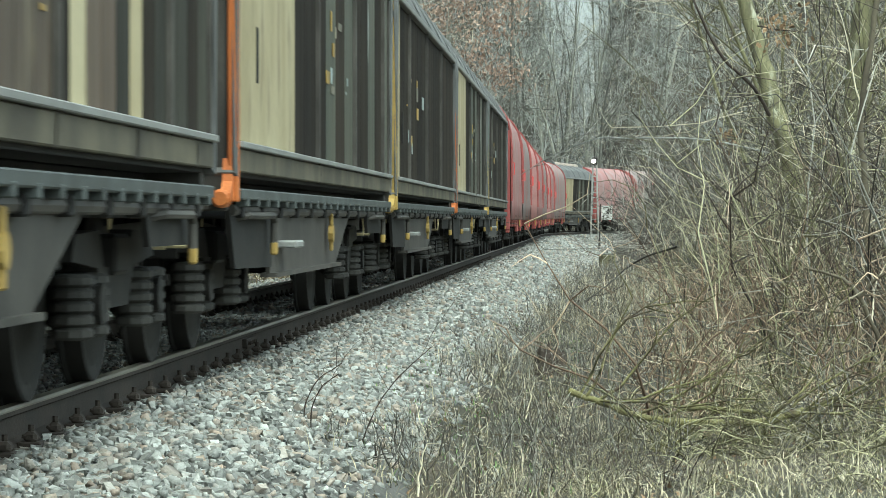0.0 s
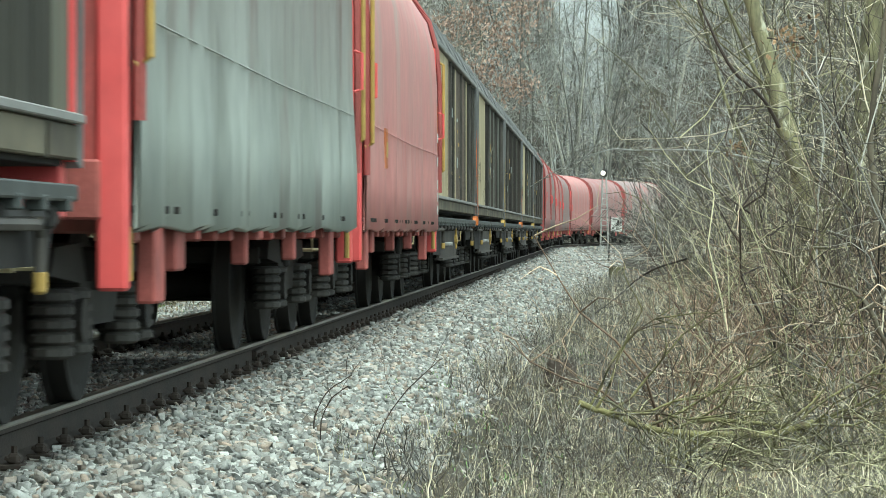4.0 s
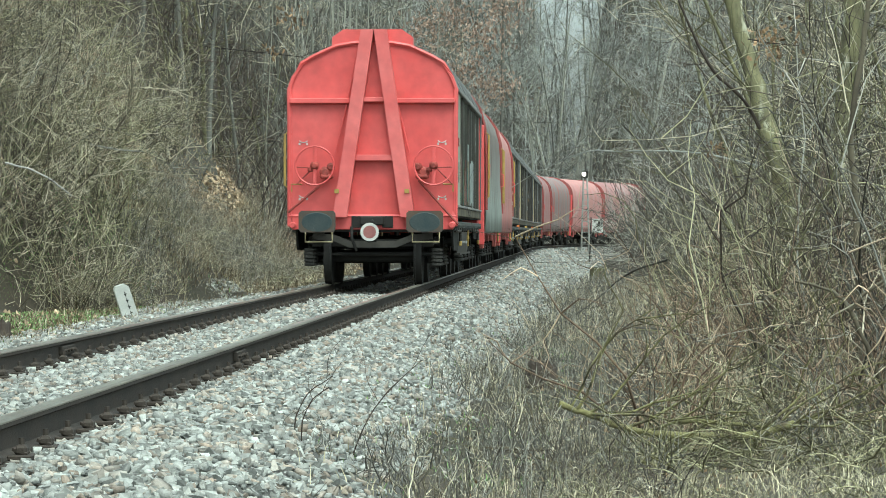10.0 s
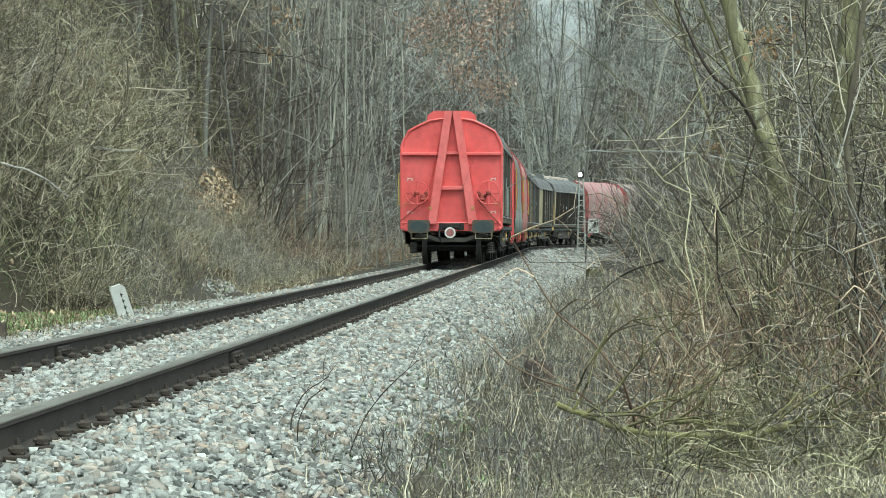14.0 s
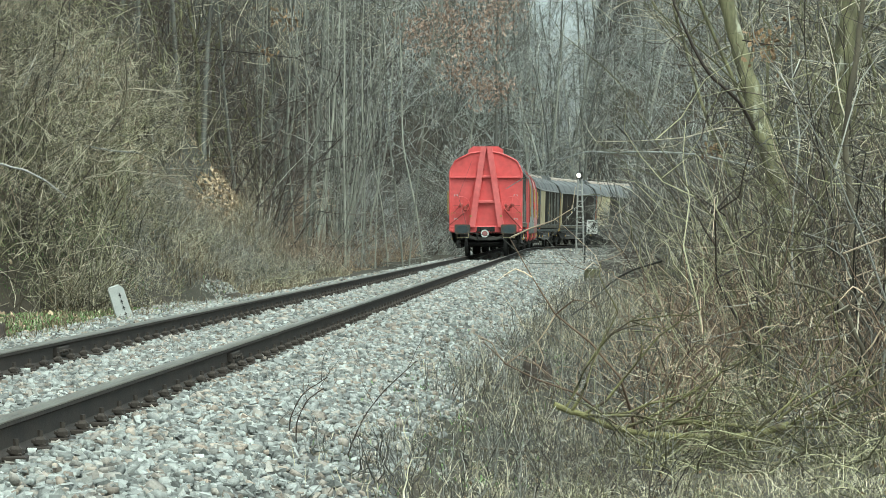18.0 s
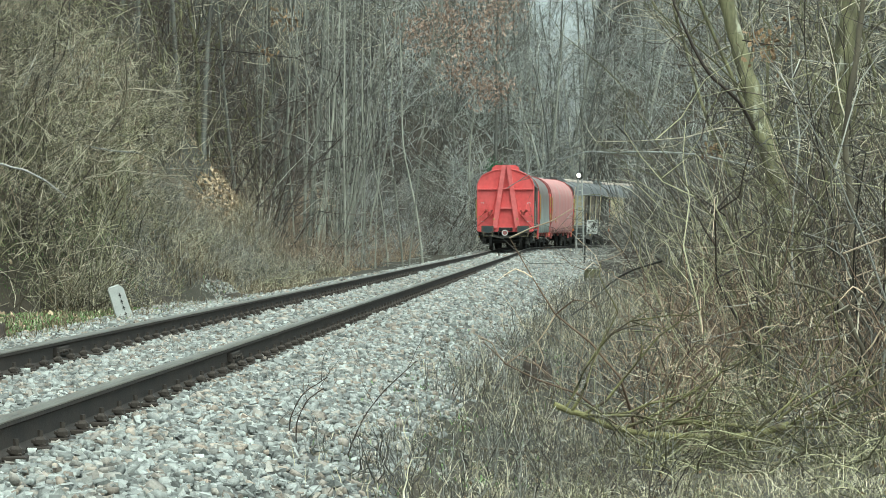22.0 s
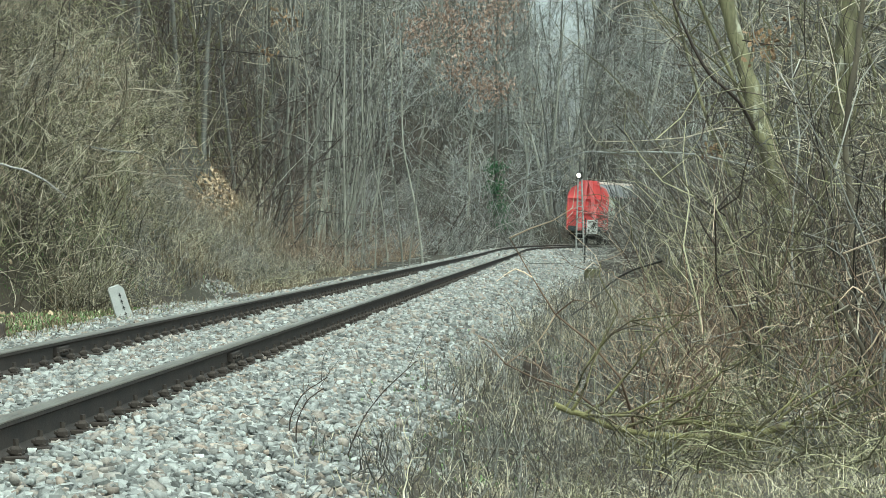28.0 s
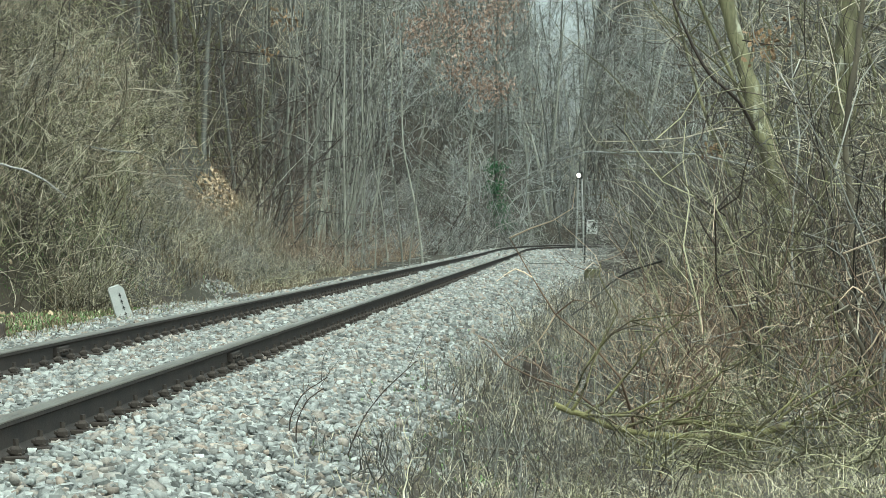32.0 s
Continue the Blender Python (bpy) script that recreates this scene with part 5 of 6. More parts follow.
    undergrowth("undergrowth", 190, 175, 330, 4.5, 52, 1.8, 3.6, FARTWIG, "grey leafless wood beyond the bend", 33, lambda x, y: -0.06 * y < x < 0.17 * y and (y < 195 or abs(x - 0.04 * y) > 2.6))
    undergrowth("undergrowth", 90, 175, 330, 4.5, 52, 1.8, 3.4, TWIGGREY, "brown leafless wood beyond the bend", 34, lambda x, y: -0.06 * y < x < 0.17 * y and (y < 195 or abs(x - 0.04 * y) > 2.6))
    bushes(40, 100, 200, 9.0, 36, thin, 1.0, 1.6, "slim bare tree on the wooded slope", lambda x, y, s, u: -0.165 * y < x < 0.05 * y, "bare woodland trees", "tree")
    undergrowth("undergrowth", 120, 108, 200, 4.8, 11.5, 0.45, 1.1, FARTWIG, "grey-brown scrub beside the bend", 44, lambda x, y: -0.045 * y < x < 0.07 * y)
    undergrowth("undergrowth", 110, 88, 150, 4.4, 9, 0.35, 0.8, TWIGRED, "red-brown scrub at the foot of the wood", 45, lambda x, y: -0.09 * y < x < 0.02 * y)
    undergrowth("undergrowth", 110, 165, 216, 4.2, 10, 0.4, 0.9, TWIGGREY, "grey scrub on the outside of the bend", 50, lambda x, y: -0.03 * y < x < 0.09 * y)
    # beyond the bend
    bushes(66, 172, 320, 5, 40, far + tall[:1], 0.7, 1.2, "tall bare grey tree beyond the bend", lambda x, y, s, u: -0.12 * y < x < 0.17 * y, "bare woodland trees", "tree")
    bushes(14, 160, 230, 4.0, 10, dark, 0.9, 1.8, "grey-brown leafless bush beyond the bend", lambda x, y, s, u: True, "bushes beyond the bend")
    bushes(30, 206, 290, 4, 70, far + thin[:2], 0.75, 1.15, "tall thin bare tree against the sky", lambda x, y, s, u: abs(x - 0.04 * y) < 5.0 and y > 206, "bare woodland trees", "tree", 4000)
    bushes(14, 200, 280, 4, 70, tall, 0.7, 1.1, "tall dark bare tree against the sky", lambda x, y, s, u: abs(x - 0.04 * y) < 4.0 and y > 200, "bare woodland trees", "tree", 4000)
    undergrowth("undergrowth", 60, 206, 290, 4, 70, 0.9, 2.2, FARTWIG, "leafless scrub in the gap of the wood, paled for haze", 38, lambda x, y: abs(x - 0.04 * y) < 5.5 and y > 206)
    # grass and leaves
    verge = lambda s, u: -u - ballast_edge(s) > np.random.default_rng(1).uniform(-0.25, 0.5, len(s))
    blades("dry_grass", 15000, 14.0, 38, -9.0, -2.0, 0.06, 0.26, 0.0028, DRYGRASS, "matted dry straw-coloured grass on the verge", 5, 1.9, gate=verge)
    blades("dry_grass", 9000, 36, 95, -7.0, -2.4, 0.10, 0.42, 0.005, DRYGRASS, "dry grass between ballast and thicket", 15, 1.6, gate=verge)
    blades("dry_grass", 17000, 14.0, 19.0, -7.0, -2.0, 0.04, 0.16, 0.0035, DRYGRASS, "short bleached grass on the verge", 16, 2.2, gate=verge)
    blades("dry_grass", 14000, 34, 76, 3.2, 5.4, 0.04, 0.17, 0.006, BROWNGRASS, "dry grass at the foot of the bank", 18, 1.3)
    blades("dry_grass", 15000, 50, 92, 3.6, 13, 0.10, 0.45, 0.006, DRYGRASS, "dry grass on the bank", 6, 1.5)
    blades("green_grass", 26000, 33, 52, 2.9, 7.0, 0.02, 0.05, 0.014, MOSS, "bright green moss patch at the foot of the bank", 17, 0.8, 0.0)
    blades("green_grass", 4000, 30, 62, 2.8, 5.4, 0.03, 0.10, 0.008, MOSS, "short green grass at the foot of the bank", 7, 0.8, 0.2)
    blades("green_grass", 7000, 14, 40, -3.3, -1.9, 0.03, 0.08, 0.007, MOSS, "green tufts at the ballast edge", 8, 0.8, 0.42)
    blades("fallen_leaves", 15000, 34, 110, 4.0, 14, 0.05, 0.11, 0.036, BANKLEAF, "brown fallen leaves on the bank", 9, 1.7, category="leaves")
    blades("fallen_leaves", 15000, 60, 93, 4.8, 8.2, 0.08, 0.15, 0.055, BANKLEAF, "drift of brown leaves on the steep bank", 12, 1.7, gate=lambda s, u: np.abs(u - drift(s)) < 0.42 + 0.3 * bumps(s, u, 0.8, 1.0, 5), category="leaves")
    blades("dry_grass", 26000, 54, 95, 3.8, 8.0, 0.12, 0.45, 0.006, BROWNGRASS, "brown dead grass on the open bank", 19, 1.4, gate=lambda s, u: u < drift(s) - 0.25)
    blades("fallen_leaves", 3500, 14, 40, -9, -2.3, 0.03, 0.06, 0.018, LEAF, "brown fallen leaves among the grass", 10, 1.5, category="leaves")


# ---- single things ----
def rod(rng, pts, r0, r1, per=5):
    """A natural rod through a few places."""
    pts = np.array(pts, float)
    t = np.linspace(0, len(pts) - 1, per * (len(pts) - 1) + 1)
    p = np.stack([np.interp(t, np.arange(len(pts)), pts[:, k]) for k in range(3)], -1)
    for _ in range(3):
        p[1:-1] = 0.25 * p[:-2] + 0.5 * p[1:-1] + 0.25 * p[2:]
    p += rng.normal(0, min(0.004, 0.2 * r0), p.shape)
    return p, np.linspace(r0, r1, len(p)) * rng.uniform(0.86, 1.14, len(p))


def bough(name, stem, sides, material, label, category, twigs=None, twigmat=None, extra="twig_tangle"):
    v, f = tubes(stem, sides)
    ob = tagged(new(name, array_mesh(name, v, f, material)), label, category)
    ob.data.shade_smooth()
    if twigs:
        v, f = tubes(twigs, 4)
        c = new(extra, array_mesh(extra, v, f, twigmat or material))
        c.parent, c["kind"] = ob, "stuff"
    return ob


def side_shoots(rng, p, n, lo, hi, r, spread=0.9, lift=0.05):
    out = []
    for _ in range(n):
        i = rng.integers(1, len(p) - 1)
        d = p[i] - p[i - 1]
        d = d / np.linalg.norm(d)
        q, qr, e = shoot(rng, p[i], aside(rng, d, spread), rng.uniform(lo, hi), r, 6, 0.14, lift)
        out.append((q, qr))
        for _ in range(3):
            out.append(shoot(rng, q[rng.integers(2, 7)], aside(rng, e, 0.6), rng.uniform(lo, hi) * 0.45, r * 0.5, 4, 0.15, lift)[:2])
    return out


def leaf_spray(name, centre, n, size, spread, label, seed, leaf=None):
    """A spray of curled dead leaves still on their twig."""
    rng = np.random.default_rng(seed)
    tw = [rod(rng, [np.array(centre) + (-spread, 0.1, 0.05), centre, np.array(centre) + (spread, 0, -0.02)], 0.006, 0.003)]
    ob = bough(name, tw, 4, TWIGDARK, label, "leaves")
    sh = Shape()
    for _ in range(n):
        c = Vector(centre) + Vector((rng.normal(0, spread * 0.55), rng.normal(0, 0.12), rng.normal(0, spread * 0.4)))
        m = Matrix.Translation(c) @ Euler(rng.uniform(0, 6.28, 3)).to_matrix().to_4x4() @ Matrix.Scale(size * rng.uniform(0.6, 1.2), 4)
        pts = [(0, 0, 0), (0.35, 0.22, 0.10), (0.6, 0.16, 0.04), (0.8, 0.26, 0.12), (1.15, 0, -0.05), (0.8, -0.26, 0.12), (0.6, -0.16, 0.04), (0.35, -0.22, 0.10)]
        sh.add(pts, [(0, 1, 2, 6, 7), (2, 3, 4, 5, 6)], m)
    me = bpy.data.meshes.new("leaf_spray")
    me.from_pydata(sh.v, [], sh.f)
    me.materials.append(leaf or LEAF)
    c = new("foliage", me)
    c.parent, c["kind"] = ob, "stuff"
    return ob


def single_plants():
    rng = np.random.default_rng(5)
    p = rod(rng, [(4.1, 33, -0.84), (3.97, 33, 0.62), (3.74, 33.2, 1.58), (3.55, 33.5, 2.36), (3.35, 33.8, 3.15), (3.08, 34, 4.34)], 0.15, 0.08)
    bough('leaning_tree', [p], 8, BARK, 'leaning olive-barked tree trunk in the thicket', 'tree', side_shoots(rng, p[0], 16, 0.8, 2.2, 0.014, 0.9, 0.05), BARK, 'twig_tangle')
    p = rod(rng, [(4.82, 36.5, -1.16), (4.76, 36.5, 0.81), (4.9, 36.6, 2.0), (5.05, 36.8, 3.21), (5.13, 37, 4.65)], 0.16, 0.12)
    bough('tree', [p], 8, BARK, 'pale olive tree trunk rising from the thicket', 'tree', side_shoots(rng, p[0], 14, 0.8, 2.4, 0.014, 0.9, 0.05), BARK, 'twig_tangle')
    p = rod(rng, [(3.64, 26, -0.28), (3.63, 26, 0.52), (3.6, 26, 1.27), (3.54, 26, 1.72), (3.65, 26, 2.37), (3.73, 26, 3.07)], 0.034, 0.022)
    bough('sapling', [p], 8, TWIG, 'slim pale sapling with smooth bark', 'tree', side_shoots(rng, p[0], 14, 0.4, 1.2, 0.008, 0.9, 0.05), TWIG, 'twig_tangle')
    p = rod(rng, [(3.35, 22, -0.61), (3.27, 22, -0.36), (3.16, 22, -0.06), (3.01, 22, 0.27), (2.93, 22.2, 0.4), (2.68, 22.6, 0.48)], 0.026, 0.01)
    bough('forked_branch', [p], 8, TWIG, 'pale forked dead branch', 'branch', side_shoots(rng, p[0], 9, 0.3, 0.9, 0.008, 0.9, 0.05), TWIG, 'twig_tangle')
    p = rod(rng, [(3.01, 22, 0.27), (3.11, 22, 0.4), (3.33, 22, 0.53), (3.62, 22, 0.7)], 0.016, 0.008)
    bough('dead_branch', [p], 8, TWIG, 'pale dead side branch', 'branch', side_shoots(rng, p[0], 5, 0.3, 0.7, 0.006, 0.9, 0.05), TWIG, 'twig_tangle')
    p = rod(rng, [(0.76, 20.3, -0.33), (0.96, 20.3, -0.4), (1.18, 20.3, -0.49), (1.47, 20.3, -0.55), (1.82, 20.3, -0.56), (2.13, 20.3, -0.55), (2.39, 20.3, -0.47)], 0.020, 0.028)
    bough('fallen_bough', [p], 8, MOSSBARK, 'mossy fallen bough lying in the bramble', 'branch', side_shoots(rng, p[0], 14, 0.5, 1.3, 0.012, 0.9, 0.03), MOSSBARK, 'twig_tangle')
    p = rod(rng, [(1.57, 20.6, -0.47), (1.96, 20.6, -0.48), (2.32, 20.6, -0.54), (2.56, 20.6, -0.43), (2.76, 20.6, -0.36)], 0.018, 0.009)
    bough('fallen_bough', [p], 8, MOSSBARK, 'thinner mossy fallen bough', 'branch', side_shoots(rng, p[0], 10, 0.4, 1.0, 0.009, 0.9, 0.03), MOSSBARK, 'twig_tangle')
    p = rod(rng, [(0.02, 20.6, -0.67), (0.46, 20.6, -0.66), (0.93, 20.6, -0.69), (1.37, 20.6, -0.71)], 0.014, 0.011)
    bough('fallen_stick', [p], 8, TWIG, 'long dry stick lying on the grass', 'branch', side_shoots(rng, p[0], 3, 0.2, 0.4, 0.005, 0.9, 0.05), TWIG, 'twig_tangle')
    p = rod(rng, [(0.49, 17.6, -0.7), (0.76, 17.6, -0.72), (1.14, 17.6, -0.73)], 0.016, 0.012)
    bough('fallen_stick', [p], 8, TWIG, 'dry stick lying on the grass', 'branch', side_shoots(rng, p[0], 2, 0.2, 0.3, 0.005, 0.9, 0.05), TWIG, 'twig_tangle')
    p = rod(rng, [(2.42, 38, -0.39), (2.95, 37.8, -0.4), (3.5, 37.5, -0.48)], 0.022, 0.015)
    bough('fallen_stick', [p], 8, TWIGGREY, 'grey stick caught in the thicket', 'branch', side_shoots(rng, p[0], 4, 0.3, 0.6, 0.008, 0.9, 0.05), TWIGGREY, 'twig_tangle')
    p = rod(rng, [(-0.63, 16, -0.53), (-0.75, 16, -0.45), (-0.83, 16, -0.34), (-0.84, 16, -0.18), (-0.78, 16, -0.03), (-0.63, 16, 0.07)], 0.006, 0.003)
    bough('bramble_arch', [p], 5, TWIGDARK, 'dark arching bramble cane over the ballast', 'bramble', side_shoots(rng, p[0], 3, 0.1, 0.3, 0.002, 0.9, 0.05), TWIGDARK, 'twig_tangle')
    p = rod(rng, [(-0.56, 15.8, -0.53), (-0.69, 15.8, -0.47), (-0.79, 15.8, -0.36), (-0.79, 15.8, -0.16), (-0.73, 15.8, -0.04), (-0.64, 15.8, 0.02)], 0.005, 0.003)
    bough('bramble_arch', [p], 5, TWIGDARK, 'dark arching bramble cane over the ballast', 'bramble', side_shoots(rng, p[0], 3, 0.1, 0.3, 0.002, 0.9, 0.05), TWIGDARK, 'twig_tangle')
    p = rod(rng, [(-0.58, 16.3, -0.52), (-0.45, 16.3, -0.17), (-0.29, 16.3, 0.02), (-0.15, 16.3, 0.14)], 0.005, 0.002)
    bough('bramble_arch', [p], 5, TWIGDARK, 'thin bramble cane leaning over the ballast', 'bramble', side_shoots(rng, p[0], 4, 0.1, 0.4, 0.002, 0.9, 0.05), TWIGDARK, 'twig_tangle')
    p = rod(rng, [(0.94, 44, 1.52), (1.37, 43, 1.79), (1.74, 42, 1.93), (2.02, 41, 2.01), (2.28, 40, 1.95), (2.6, 39, 1.94), (3.26, 38, 1.89), (3.96, 37, 1.68)], 0.005, 0.011)
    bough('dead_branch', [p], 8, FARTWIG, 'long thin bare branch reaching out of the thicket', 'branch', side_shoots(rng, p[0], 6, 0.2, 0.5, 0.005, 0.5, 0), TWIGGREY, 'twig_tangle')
    p = rod(rng, [(2.34, 30, 3.24), (2.49, 30, 2.89), (2.69, 30, 2.49), (3.05, 30.2, 2.21), (3.23, 30.5, 1.93)], 0.012, 0.02)
    bough('dead_branch', [p], 8, TWIGDARK, 'dark drooping branch in the thicket', 'branch', side_shoots(rng, p[0], 8, 0.4, 1.0, 0.006, 0.9, 0.05), TWIGDARK, 'twig_tangle')
    p = rod(rng, [(1.3, 30, 0.01), (1.53, 30, 0.18), (1.68, 30, 0.32), (1.82, 29, 0.48), (2.08, 28, 0.59)], 0.006, 0.012)
    bough('dead_branch', [p], 8, TWIGGREY, 'grey branch bending over the ballast edge', 'branch', side_shoots(rng, p[0], 6, 0.2, 0.5, 0.005, 0.6, 0.05), TWIGGREY, 'twig_tangle')
    p = rod(rng, [(-7.24, 48, 1.99), (-6.78, 48, 1.88), (-6.41, 48, 1.67), (-6.15, 48, 1.44)], 0.018, 0.009)
    bough('dead_branch', [p], 8, CONCRETE, 'pale bleached branch on the bank', 'branch', side_shoots(rng, p[0], 5, 0.3, 0.8, 0.006, 0.9, 0.05), TWIG, 'twig_tangle')
    p = rod(rng, [(-6.34, 52, 2.41), (-5.84, 52, 2.31), (-5.39, 52, 2.29)], 0.016, 0.01)
    bough('dead_branch', [p], 8, CONCRETE, 'pale bleached branch on the bank', 'branch', side_shoots(rng, p[0], 10, 0.3, 0.9, 0.007, 0.9, 0.05), TWIG, 'twig_tangle')
    p = rod(rng, [(-5.89, 52, 2.64), (-5.66, 52, 2.99), (-5.58, 52, 3.49), (-5.62, 52, 3.99)], 0.02, 0.01)
    bough('dead_branch', [p], 8, TWIG, 'pale bent sapling on the bank', 'tree', side_shoots(rng, p[0], 8, 0.3, 0.9, 0.007, 0.9, 0.05), TWIG, 'twig_tangle')
    p = rod(rng, [(3.45, 196, 0.3), (3.5, 196, 5.15), (3.6, 196, 10.8), (3.7, 196, 17.5)], 0.13, 0.09)
    bough('bare_trunk', [p], 8, BARKGREY, 'bare trunk wrapped in ivy', 'tree', side_shoots(rng, p[0], 10, 1, 3, 0.03, 0.9, 0.05), TWIGGREY, 'twig_tangle')
    for k in range(44):
        d = rng.uniform(104, 122)
        x = -0.033 * d + rng.normal(0, 1.0) if k < 28 else rng.uniform(-0.065, -0.02) * d
        z = float(ground_height(np.array([x]), np.array([d]))[0]) - 0.2
        fan, r = rng.normal(0.25, 0.5), rng.uniform(0.025, 0.068)
        p = rod(rng, [(x, d, z), (x + fan * 0.5, d, z + 2.4), (x + fan * 1.2 + rng.normal(0, 0.15), d, z + 5), (x + fan * 1.7, d, z + 8), (x + fan * 2.0, d, z + 11)], r, r * 0.35)
        bough("bare_trunk", [p], 6, FARBARK, "slim pale bare trunk in the wood", "tree", side_shoots(rng, p[0][6:], 9, 0.8, 2.4, 0.016), TWIGGREY, "twig_tangle")
    leaf_spray('dead_leaf_spray', (2.98, 32, 1.75), 26, 0.07, 0.16, 'brown oak leaves clinging to a twig', 1)
    leaf_spray('dead_leaf_spray', (3.1, 28, 2.65), 70, 0.08, 0.24, 'large spray of brown oak leaves on a twig', 2)
    leaf_spray('dead_leaf_spray', (-4.53, 75, 5.45), 24, 0.12, 0.25, 'brown leaves clinging high on a branch', 3)
    leaf_spray('dead_leaf_spray', (-4.02, 75, 6.32), 40, 0.14, 0.45, 'brown leaves clinging high on a branch', 4)
    for k, c in enumerate(((0.14, 125, 10.08), (1.55, 122, 8.92), (2.36, 128, 10.55), (0.86, 124, 7.62), (2.08, 126, 7.0), (-0.93, 124, 9.29))):
        leaf_spray('withered_crown', c, 330, 0.17, 1.1, 'crown of withered pale brown leaves', 20 + k, LEAFPALE)
    for k, c in enumerate(((3.75, 195.5, 2.6), (4.0, 195.5, 1.5), (3.5, 195.5, 3.9), (3.4, 195.6, 5.2))):
        leaf_spray('ivy', c, 300, 0.17, 0.62, 'dark green ivy climbing a bare trunk', 40 + k, IVY)


def signal_mast():
    x, y = 6.80, 146.0
    z = -0.35
    m = empty("signal_mast")
    m.matrix_basis = pose(x, y, z, 0, 0, -4)
    tagged(m, "grey steel lattice signal mast with a lit white lamp", "signal")
    part("footing", Shape().prism([(-0.42, 0), (0.42, 0), (0.30, 0.22), (-0.30, 0.22)], "y", -0.3, 0.3), CONCRETE, m, "white concrete footing")
    for sx in (-0.20, 0.20):
        for sy in (-0.12, 0.12):
            part("upright", Shape().tube([(sx, sy, 0.2), (sx * 0.45, sy * 0.6, 3.9)], 0.042, 4), CONCRETE, m)
    for k in range(13):
        f = 0.06 + k * 0.072
        w, h = 0.20 * (1 - 0.55 * f), 0.2 + 3.7 * f
        part("rung", Shape().box(-w, w, -0.10, -0.06, h - 0.02, h + 0.02, 0.004), CONCRETE, m)
    part("mast_tip", Shape().tube([(0, 0, 3.85), (0, 0, 4.75)], [0.05, 0.03], 8), UNDERGREY, m)
    head = part("lamp_head", Shape().box(-0.13, 0.13, -0.02, 0.22, 3.92, 4.28, 0.03), STEEL, m, "black lamp housing")
    glow = bpy.data.materials.new("lit_lamp")
    glow.use_nodes = True
    b = glow.node_tree.nodes["Principled BSDF"]
    b.inputs["Emission Color"].default_value, b.inputs["Emission Strength"].default_value = (1.0, 0.86, 0.74, 1), 4.0
    part("lamp_lens", Shape().lathe([(0, 0.08), (0.03, 0.105), (0.05, 0.08), (0.06, 0.02)], pose(-0.06, -0.02, 4.10, 0, 0, 180), 18), glow, head, "glowing white lamp lens")


def sign_board():
    x, y = 7.30, 145.0
    m = empty("track_sign")
    m.matrix_basis = pose(x, y, -0.45, 0, 2, -4)
    tagged(m, "white square board with black marks on a black post", "sign")
    part("post", Shape().box(-0.36, -0.30, -0.03, 0.03, -0.3, 2.05, 0.01), STEEL, m, "black post")
    part("board", Shape().box(-0.27, 0.27, -0.05, -0.03, 1.30, 1.98, 0.008), WHITE, m, "white board")
    for a, b, c, d in ((0.02, 0.20, 1.66, 1.86), (-0.05, 0.10, 1.56, 1.72), (-0.2, -0.12, 1.40, 1.50), (-0.2, -0.02, 1.84, 1.90), (0.0, 0.18, 1.38, 1.44)):
        part("mark", Shape().box(a, b, -0.056, -0.051, c, d, 0), STEEL, m)


def distance_post():
    x, y = -4.88, 45.0
    m = empty("distance_post")
    z = float(ground_height(np.array([x]), np.array([y]))[0])
    m.matrix_basis = pose(x + 0.05, y, z - 0.12, 4, -18, 12)
    tagged(m, "leaning white concrete distance post with black marks", "marker post")
    part("stone", Shape().prism([(-0.125, 0), (0.125, 0), (0.115, 0.60), (0.06, 0.66), (-0.08, 0.66), (-0.115, 0.62)], "y", -0.08, 0.08), WHITE, m, "white concrete stone")
    for k in range(4):
        part("mark", Shape().box(0.005, 0.05, -0.085, -0.081, 0.20 + k * 0.1, 0.215 + k * 0.1, 0), STEEL, m)
        part("mark", Shape().box(0.02, 0.032, -0.085, -0.081, 0.17 + k * 0.1, 0.24 + k * 0.1, 0), STEEL, m)


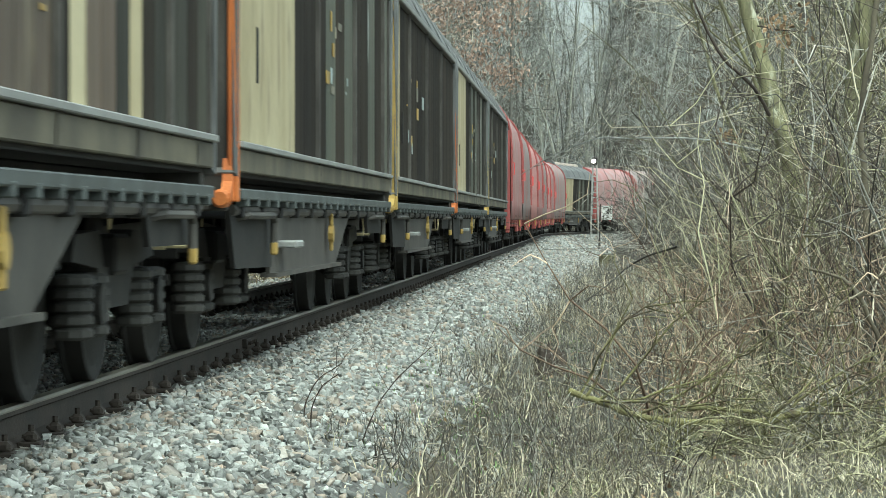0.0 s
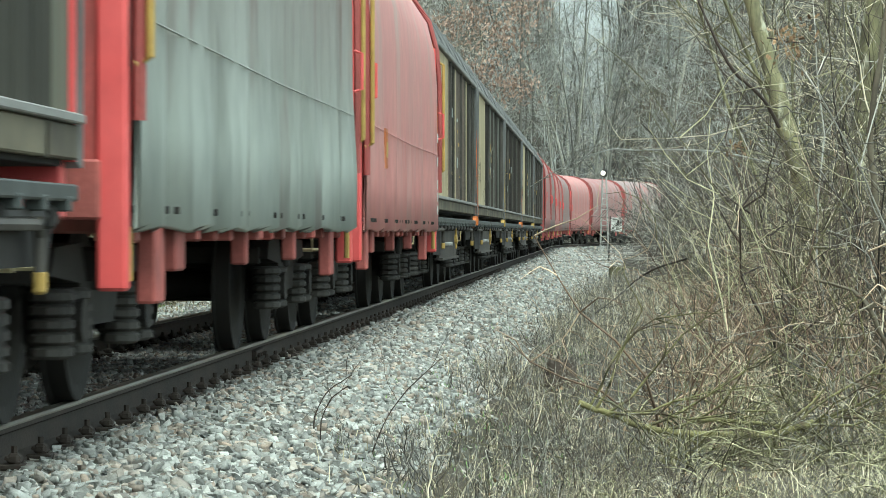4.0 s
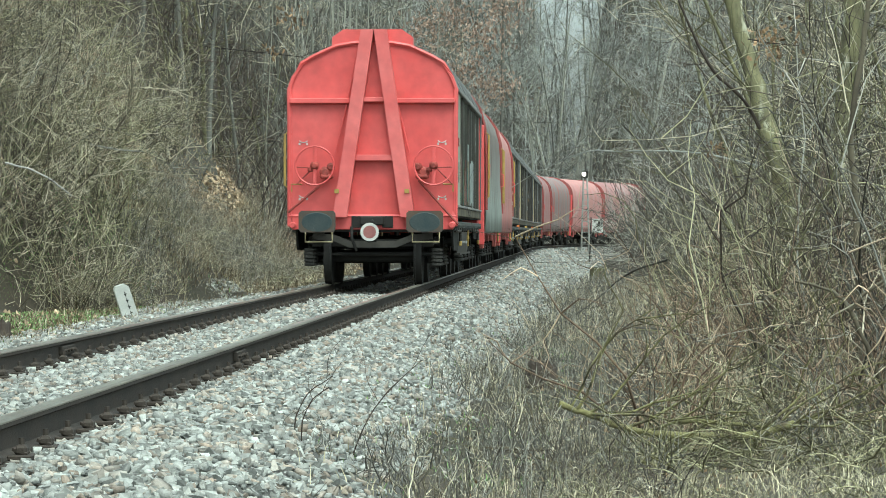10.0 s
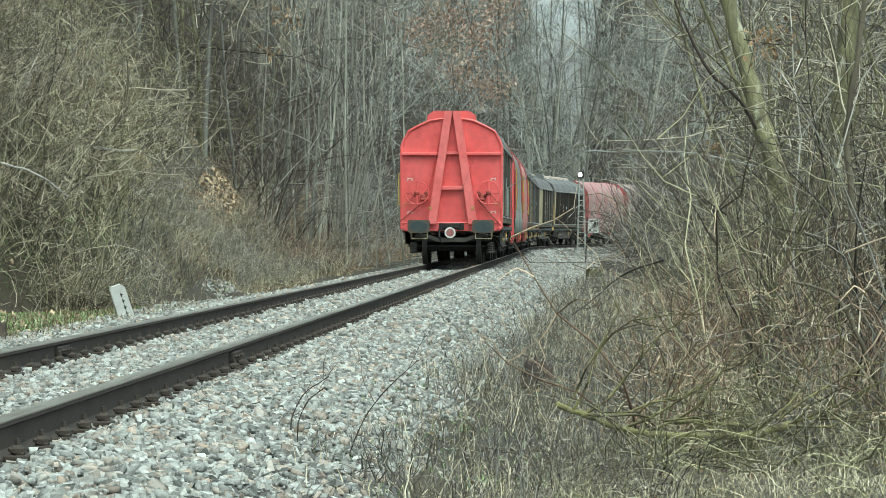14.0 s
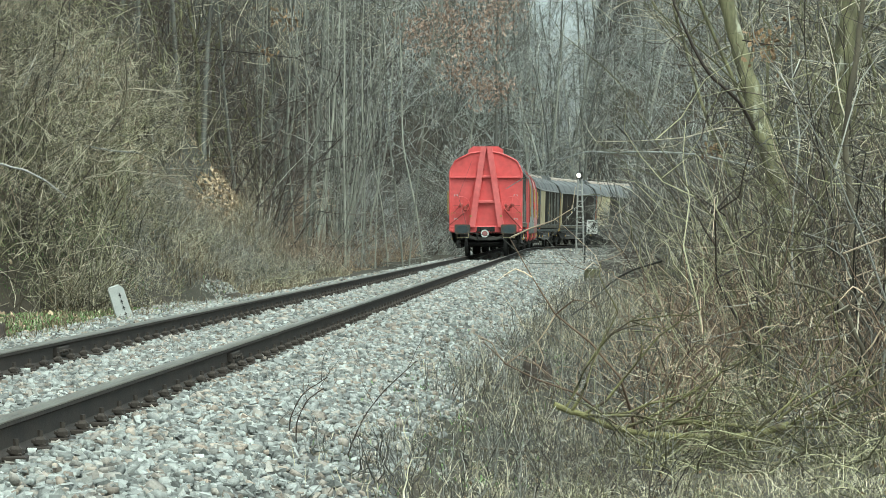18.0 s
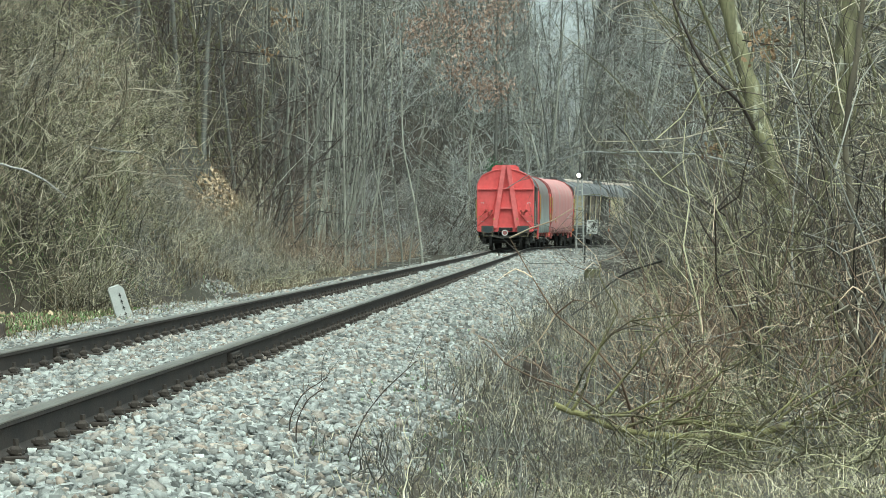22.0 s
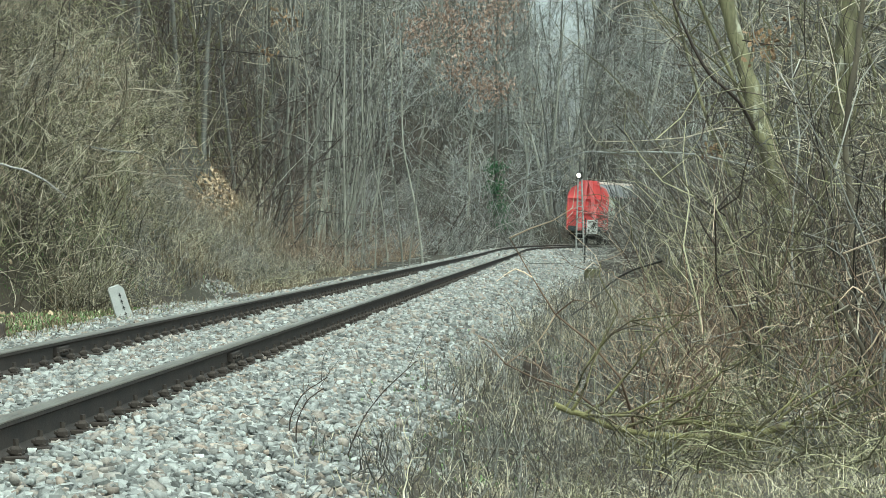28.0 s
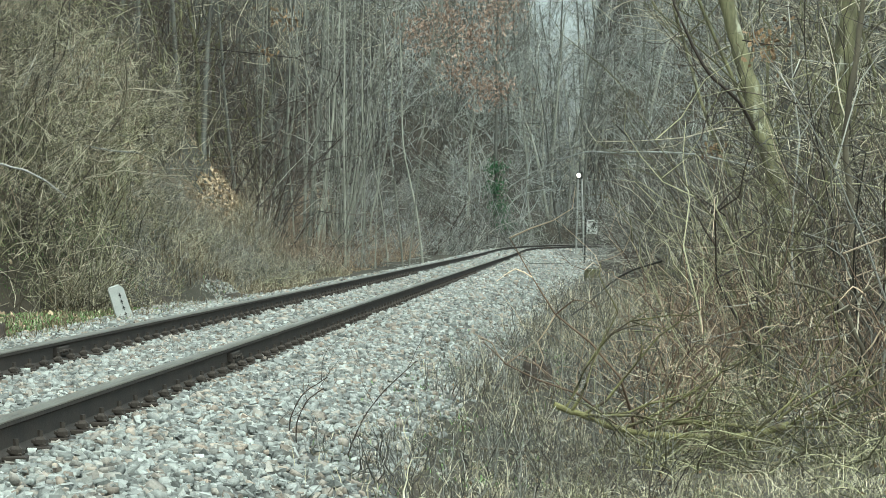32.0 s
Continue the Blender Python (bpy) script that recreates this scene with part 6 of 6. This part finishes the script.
def small_stones():
    m = tagged(new("concrete_block", Shape().box(-0.22, 0.22, -0.2, 0.2, -0.1, 0.34, 0.03).mesh("concrete_block", BARK)), "mossy dark concrete block beside the ballast", "block")
    m.matrix_basis = pose(4.62, 91.0, -0.58, 0, 3, 10)
    sh = Shape()
    rng = random.Random(3)
    n, hs, ws = 18, (-0.15, 0.02, 0.12, 0.22, 0.30), (1.5, 1.15, 0.95, 0.85, 0.7)
    ring = [[(0.16 * w * (1 + 0.16 * math.sin(5 * a + i) + rng.uniform(-0.1, 0.1)) * math.cos(a), 0.16 * w * (1 + 0.2 * math.sin(3 * a)) * math.sin(a), h + (rng.uniform(-0.12, 0.07) if i == 4 else rng.uniform(-0.02, 0.02)))
             for a in (2 * math.pi * k / n for k in range(n))] for i, (h, w) in enumerate(zip(hs, ws))]
    ring.append([(0.4 * x, 0.4 * y, z - 0.10) for x, y, z in ring[-1]])
    sh.add([p for r in ring for p in r], [(i * n + k, i * n + (k + 1) % n, (i + 1) * n + (k + 1) % n, (i + 1) * n + k) for i in range(5) for k in range(n)] + [[5 * n + k for k in range(n)]])
    for (x, y, sc) in ((0.92, 29.2, 1.0), (-5.6, 36.6, 0.9)):
        st = tagged(new("tree_stump", sh.mesh("tree_stump", TWIGDARK)), "dark rotten tree stump in the grass", "stump")
        st.matrix_basis = pose(x, y, float(ground_height(np.array([x]), np.array([y]))[0]), 0, 4, 30) @ Matrix.Scale(sc, 4)


plant_all()
single_plants()
signal_mast()
sign_board()
distance_post()
small_stones()

TRAIN = make_train()
SPEED, TAIL_AT_9 = 7.97, 39.7


def wagon_pose(s):
    a, b = on_line(s - 3.5), on_line(s + 3.5)
    d = (b - a).normalized()
    roll = math.atan2(cant(s), 1.5)
    left = Vector((0, 0, 1)).cross(d).normalized()
    up = d.cross(left)
    m = Matrix((d, left, up)).transposed().to_4x4()
    return Matrix.Translation((a + b) / 2) @ m @ pose(0, 0, 0, math.degrees(roll))


def motions():
    for i, (w, middle) in enumerate(TRAIN):
        mid = TAIL_AT_9 - 9 * SPEED + middle
        walk(w, [(t / 2, wagon_pose(mid + SPEED * t / 2)) for t in range(65)])
        if i < 5:
            for b in w.children:
                for o in b.children:
                    if o.name.startswith("wheelset"):
                        at = o.matrix_basis.copy()
                        walk(o, [(t / 15, at @ pose(0, 0, 0, 0, math.degrees(SPEED * t / 15 / 0.46))) for t in range(481)])


motions()
